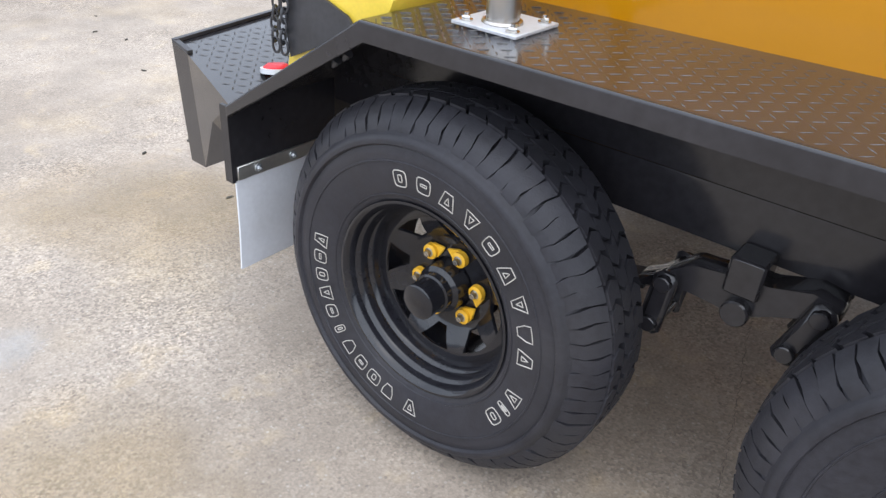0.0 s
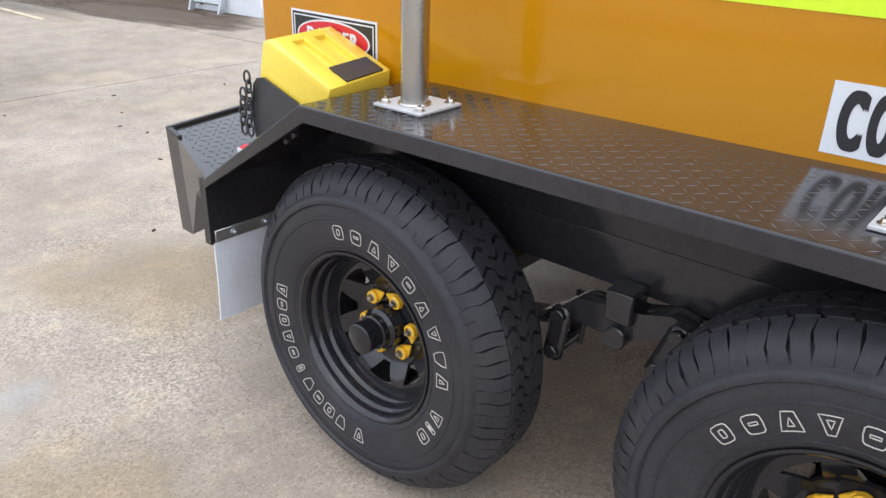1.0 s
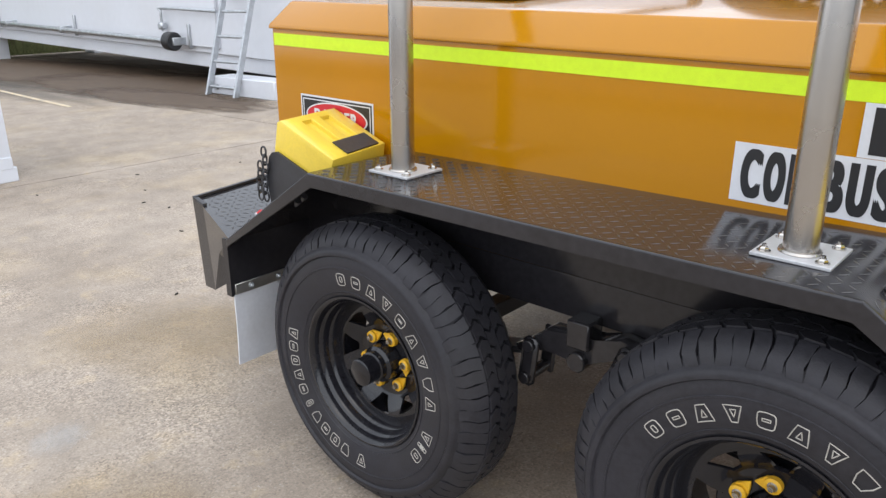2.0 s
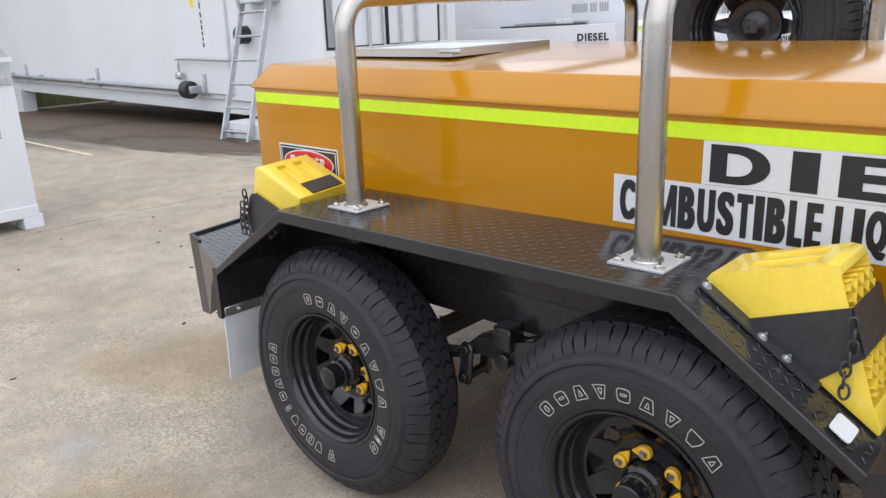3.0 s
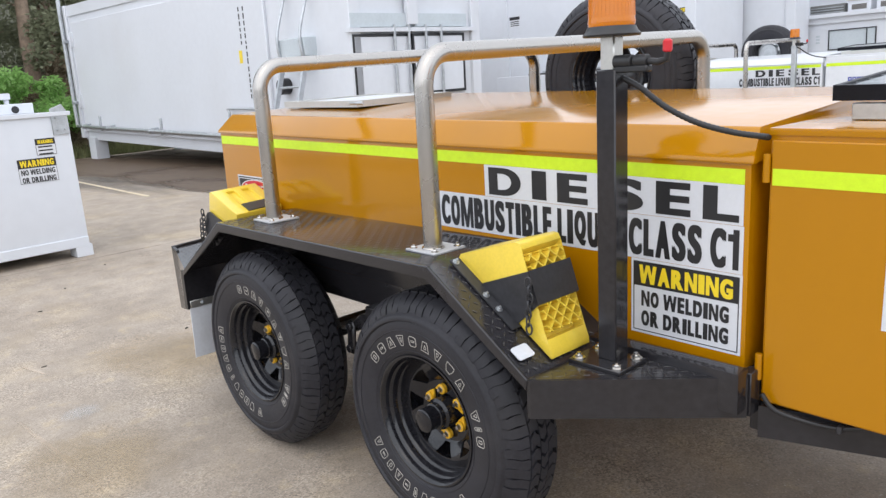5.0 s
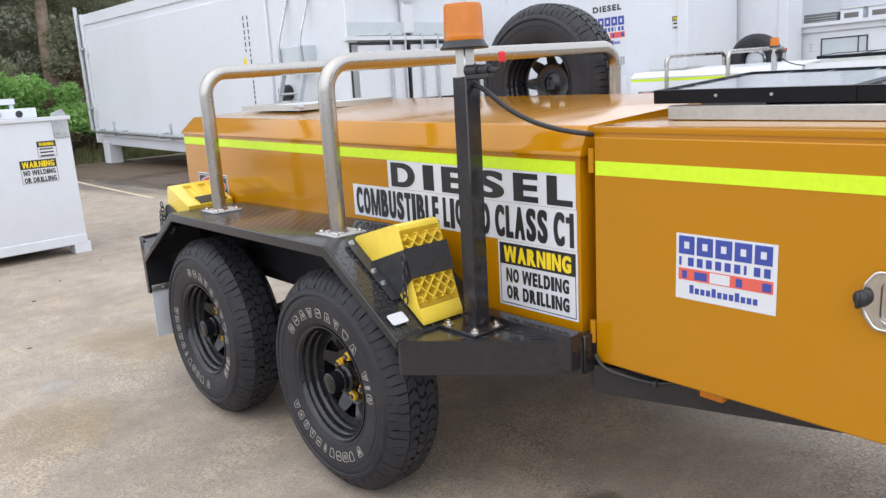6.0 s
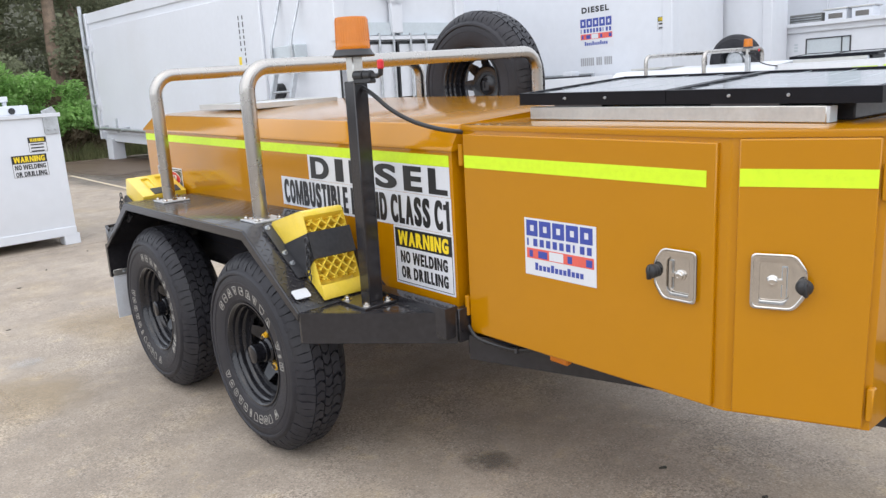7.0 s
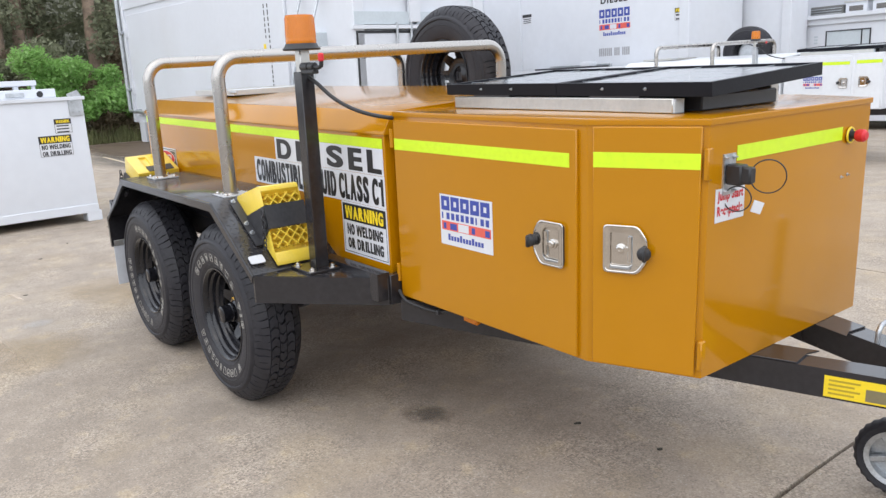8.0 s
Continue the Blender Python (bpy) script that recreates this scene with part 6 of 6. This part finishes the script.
b1 = white_tank("storage_tank", -7.9, -3.36, 9.5, 10.9, 3.2, "tall white steel storage tank with blue and coral sign", (1.1,))
sf1 = Face((0, 0.04, 0), (1, 0, 0), (0, 0, 1))
maker_sign(b1, sf1, 2.87, 1.66, 0.64, 0.46)
part("lettering", words(sf1, "DIESEL", 2.92, 3.44, 2.19, 2.28, 0.003, 0.045, spread=1.25), DECAL_BLACK, b1)
bars = bmesh.new()
for k in range(16):
    if k not in (7, 11):
        sf1.slab(2.88 + 0.038 * k, 2.908 + 0.038 * k, 1.40, 1.52, 0.0005, 0.002, bars)
part("writing_bars", bars, material("faded_print", (0.35, 0.35, 0.36), 0.5), b1)
small_sign(b1, sf1, 4.28, 4.44, 1.82, 2.0, "FIRE", ("", ""), "small yellow and white sign")
plate = part("small_plate", sf1.slab(1.16, 1.40, 2.02, 2.20, 0.0005, 0.002), DECAL_WHITE, b1, "small white plate with unreadable lines")
part("plate_heading", sf1.slab(1.17, 1.39, 2.14, 2.19, 0.002, 0.0028), DECAL_BLACK, plate)
for z in (2.105, 2.075, 2.045):
    part("writing_bar", sf1.slab(1.19, 1.37, z, z + 0.014, 0.002, 0.0028), DECAL_BLACK, plate)
HERE = Matrix.Identity(4)
white_tank("storage_tank", -5.2, -3.28, 12.3, 12.88, 3.6, "tall white steel storage tank", (), HERE)
b3 = white_tank("storage_tank", -3.52, 3.4, 12.92, 13.9, 1.84, "low white steel tank with a black framed window", (3.4,), HERE)
wf = Face((0, 0.04, 0), (1, 0, 0), (0, 0, 1))
part("window_pane", wf.slab(0.52, 1.20, 1.30, 1.585, 0.0, 0.006), GREY_PANEL, b3, "pale grey window pane")
part("window_frame", wf.outline(0.505, 1.215, 1.285, 1.60, 0.016, 0.0, 0.02), DECAL_BLACK, b3)
part("window_bar", wf.slab(1.07, 1.084, 1.30, 1.585, 0.0, 0.02), DECAL_BLACK, b3)
for z in (1.40, 1.45, 1.50):
    part("writing_bar", wf.slab(0.31, 0.37, z, z + 0.03, 0.0005, 0.003), GREY_PANEL, b3)
part("ledge", wf.slab(0.06, 6.8, 1.80, 1.855, 0.0, 0.10), WHITE_STEEL, b3)
# the slot's shade is put into this box's dark grey colour
part("vent_slot", box(0.12, 0.66, 0.25, 0.50, 1.84, 2.01, 0.006), material("shaded_grey_slot", (0.16, 0.16, 0.15), 0.6), b3, "dark grey barred box standing for a shaded slot")
for z in (1.88, 1.92, 1.96):
    part("slot_bar", box(0.14, 0.64, 0.235, 0.26, z, z + 0.010), ZINC, b3)
for x0, x1 in ((0.72, 1.06), (1.14, 1.46)):
    bx = part("meter_box", box(x0, x1, 0.20, 0.50, 1.84, 2.03, 0.01), WHITE_STEEL, b3)
    part("meter_glass", box(x0 + 0.06, x1 - 0.06, 0.194, 0.21, 1.89, 1.97, 0.003), material("shaded_meter_glass", (0.14, 0.13, 0.12), 0.3), bx)
    part("box_lid", box(x0 - 0.02, x1 + 0.02, 0.18, 0.52, 2.028, 2.05, 0.004), ALUMINIUM, bx)
b4 = white_tank("storage_tank", -5.2, 3.4, 14.2, 16.3, 3.9, "tall white steel storage tank with pipework", (1.95, 2.62), HERE)
part("inset_panel", box(2.02, 2.58, 0.015, 0.045, 2.32, 3.6, 0.006), GREY_PANEL, b4)
for i, z in enumerate((2.30, 2.42, 2.62, 2.85)):
    part("pipe", turned(0.022, 3.6, 8.4 - 0.4 * i, "x", (0, -0.12, z), 14), ZINC, b4)
for x in (3.62, 5.2, 6.8):
    part("upright", box(x, x + 0.07, -0.2, 0.0, 0.9, 3.2, 0.006), WHITE_STEEL, b4)
low = tagged(empty("low_tank", pose(-7.6, 10.0, 0)), "low white tank with the word diesel on its side", "fuel tank")
part("shell", box(0, 2.86, 0, 0.60, 0.12, 1.225, 0.02, seg=2), WHITE_STEEL, low)
for x in (0.1, 2.5):
    part("foot", box(x, x + 0.25, 0.1, 0.5, 0.0, 0.13, 0.01), WHITE_STEEL, low)
part("lid", box(0.70, 2.06, 0.06, 0.50, 1.223, 1.255, 0.006), BLACK_SATIN, low, "dark flat lid")
part("lid_rail", box(0.66, 2.10, 0.50, 0.54, 1.223, 1.29, 0.006), ZINC, low)
part("lid_box", box(1.76, 1.96, 0.10, 0.30, 1.253, 1.330, 0.02, seg=2), WHITE_STEEL, low)
part("lettering", words(Face((0, 0, 0), (1, 0, 0), (0, 0, 1)), "DIESEL", 2.22, 2.76, 0.985, 1.100, 0.003, 0.045, spread=1.2), DECAL_BLACK, low)



# ---- trees and shrubs beyond the yard ----
def leaf_cloud(rng, centres, count, size, squash=0.8):
    verts, faces = [], []
    for _ in range(count):
        c, r = centres[rng.randrange(len(centres))]
        v = Vector((rng.gauss(0, 1), rng.gauss(0, 1), rng.gauss(0, 1))).normalized() * r * rng.uniform(0.35, 1.05)
        p = Vector(c) + Vector((v.x, v.y, v.z * squash))
        a = Vector((rng.uniform(-1, 1), rng.uniform(-1, 1), rng.uniform(-0.8, 0.5))).normalized()
        b = a.orthogonal().normalized()
        s = size * rng.uniform(0.6, 1.5)
        k = len(verts)
        verts += [tuple(p - a * s), tuple(p + b * s * 0.42), tuple(p + a * s), tuple(p - b * s * 0.42)]
        faces += [(k, k + 1, k + 2), (k, k + 2, k + 3)]
    me = bpy.data.meshes.new("leaves")
    me.from_pydata(verts, [], faces)
    return me


def tree(x, y, h, seed, leaves=4200):
    rng = random.Random(seed)
    t = tagged(empty("tree", pose(x, y, -0.03)), "tall dark gum tree with a thin trunk beyond the yard", "tree", "trees beyond the yard")
    lean = (rng.uniform(-0.4, 0.4), rng.uniform(-0.4, 0.4))
    pts = [(lean[0] * k / 6 + rng.uniform(-0.07, 0.07), lean[1] * k / 6 + rng.uniform(-0.07, 0.07), h * k / 6) for k in range(7)]
    r0 = 0.12 + h * 0.014
    bm = sweep(pts, [r0 * (1 - 0.11 * k) for k in range(7)], 10)
    centres = []
    for k in range(15):
        f = rng.uniform(0.18, 0.98)
        i = min(5, int(f * 6))
        base = Vector(pts[i]).lerp(Vector(pts[i + 1]), f * 6 - i)
        a, ln = rng.uniform(0, math.tau), rng.uniform(0.8, 1.9) * (1.15 - 0.5 * f)
        tip = base + Vector((math.cos(a) * ln, math.sin(a) * ln, rng.uniform(0.1, 0.8)))
        sweep([base, base.lerp(tip, 0.5) + Vector((0, 0, 0.08)), tip], [0.05, 0.03, 0.012], 6, bm)
        centres += [(tuple(tip), rng.uniform(0.5, 0.95)), (tuple(base.lerp(tip, 0.6)), rng.uniform(0.4, 0.7))]
    part("trunk", bm, BARK, t)
    me = leaf_cloud(rng, centres, leaves, 0.085)
    me.materials.append(LEAF_DARK)
    tagged(part("crown", me, None, t, "dark green leaves"), kind="stuff")


def shrub(x, y, h, w, seed, mat, label, leaves=2600, size=0.075):
    rng = random.Random(seed)
    t = tagged(empty("shrub", pose(x, y, -0.03)), label, "shrub", "shrubs beyond the yard")
    bm = bmesh.new()
    centres = []
    for k in range(9):
        a, ln = rng.uniform(0, math.tau), rng.uniform(0.2, 1.0) * w
        tip = Vector((math.cos(a) * ln, math.sin(a) * ln, h * rng.uniform(0.35, 0.85)))
        sweep([(0, 0, 0), tip * 0.5 + Vector((0, 0, 0.1)), tip], [0.03, 0.02, 0.008], 6, bm)
        centres.append((tuple(tip), rng.uniform(0.28, 0.48) * w))
    part("stems", bm, BARK, t)
    me = leaf_cloud(rng, centres, leaves, size)
    me.materials.append(mat)
    tagged(part("leaves", me, None, t), kind="stuff")


bm = bmesh.new()
bm.faces.new([bm.verts.new(p) for p in ((-48, -6, -0.1), (-48, 60, -0.1), (-48, 60, 24), (-48, -6, 24))])
tagged(part("backdrop", bm, FOREST, None), "distant grey-green forest far beyond the yard", "forest", kind="structure")
rng = random.Random(3)
for k in range(17):
    tree(-22.5 - 1.9 * (k % 4) - rng.uniform(0, 1.0), 1.2 + 0.72 * k + rng.uniform(-0.3, 0.3), rng.uniform(6.5, 9.5), 40 + k)
for k in range(9):
    shrub(-21.4 - rng.uniform(0, 0.9), 2.6 + 1.0 * k, rng.uniform(2.0, 3.2), 1.2, 80 + k, (LEAF_DARK, LEAF_BROWN)[k % 2], "dry brownish undergrowth shrub at the wood's edge", 4200, 0.07)
for k in range(6):
    shrub(-18.9 - rng.uniform(0, 0.8), 3.2 + 0.8 * k, rng.uniform(0.8, 1.3), 0.7, 120 + k, LEAF_BROWN, "low brown bush among the grass", 2600, 0.05)
shrub(-19.2, 4.0, 2.85, 1.5, 7, LEAF_LIGHT, "bright green shrub behind the white tank", 7200, 0.065)
shrub(-19.0, 5.5, 2.1, 1.15, 8, LEAF_LIGHT, "bright green shrub behind the white tank", 4200, 0.065)
grass_v, grass_f = [], []
rng = random.Random(21)
for _ in range(9000):
    x, y = rng.uniform(-22, -17.85), rng.uniform(2, 9)
    h, a = rng.uniform(0.12, 0.5), rng.uniform(0, math.tau)
    k = len(grass_v)
    dx, dy = 0.012 * math.cos(a), 0.012 * math.sin(a)
    lx, ly = rng.uniform(-0.12, 0.12), rng.uniform(-0.12, 0.12)
    grass_v += [(x - dx, y - dy, -0.03), (x + dx, y + dy, -0.03), (x + lx, y + ly, h)]
    grass_f.append((k, k + 1, k + 2))
me = bpy.data.meshes.new("grass")
me.from_pydata(grass_v, [], grass_f)
me.materials.append(GRASS)
tagged(part("grass", me, None, None), "rough green grass along the edge of the yard", "grass", kind="stuff")
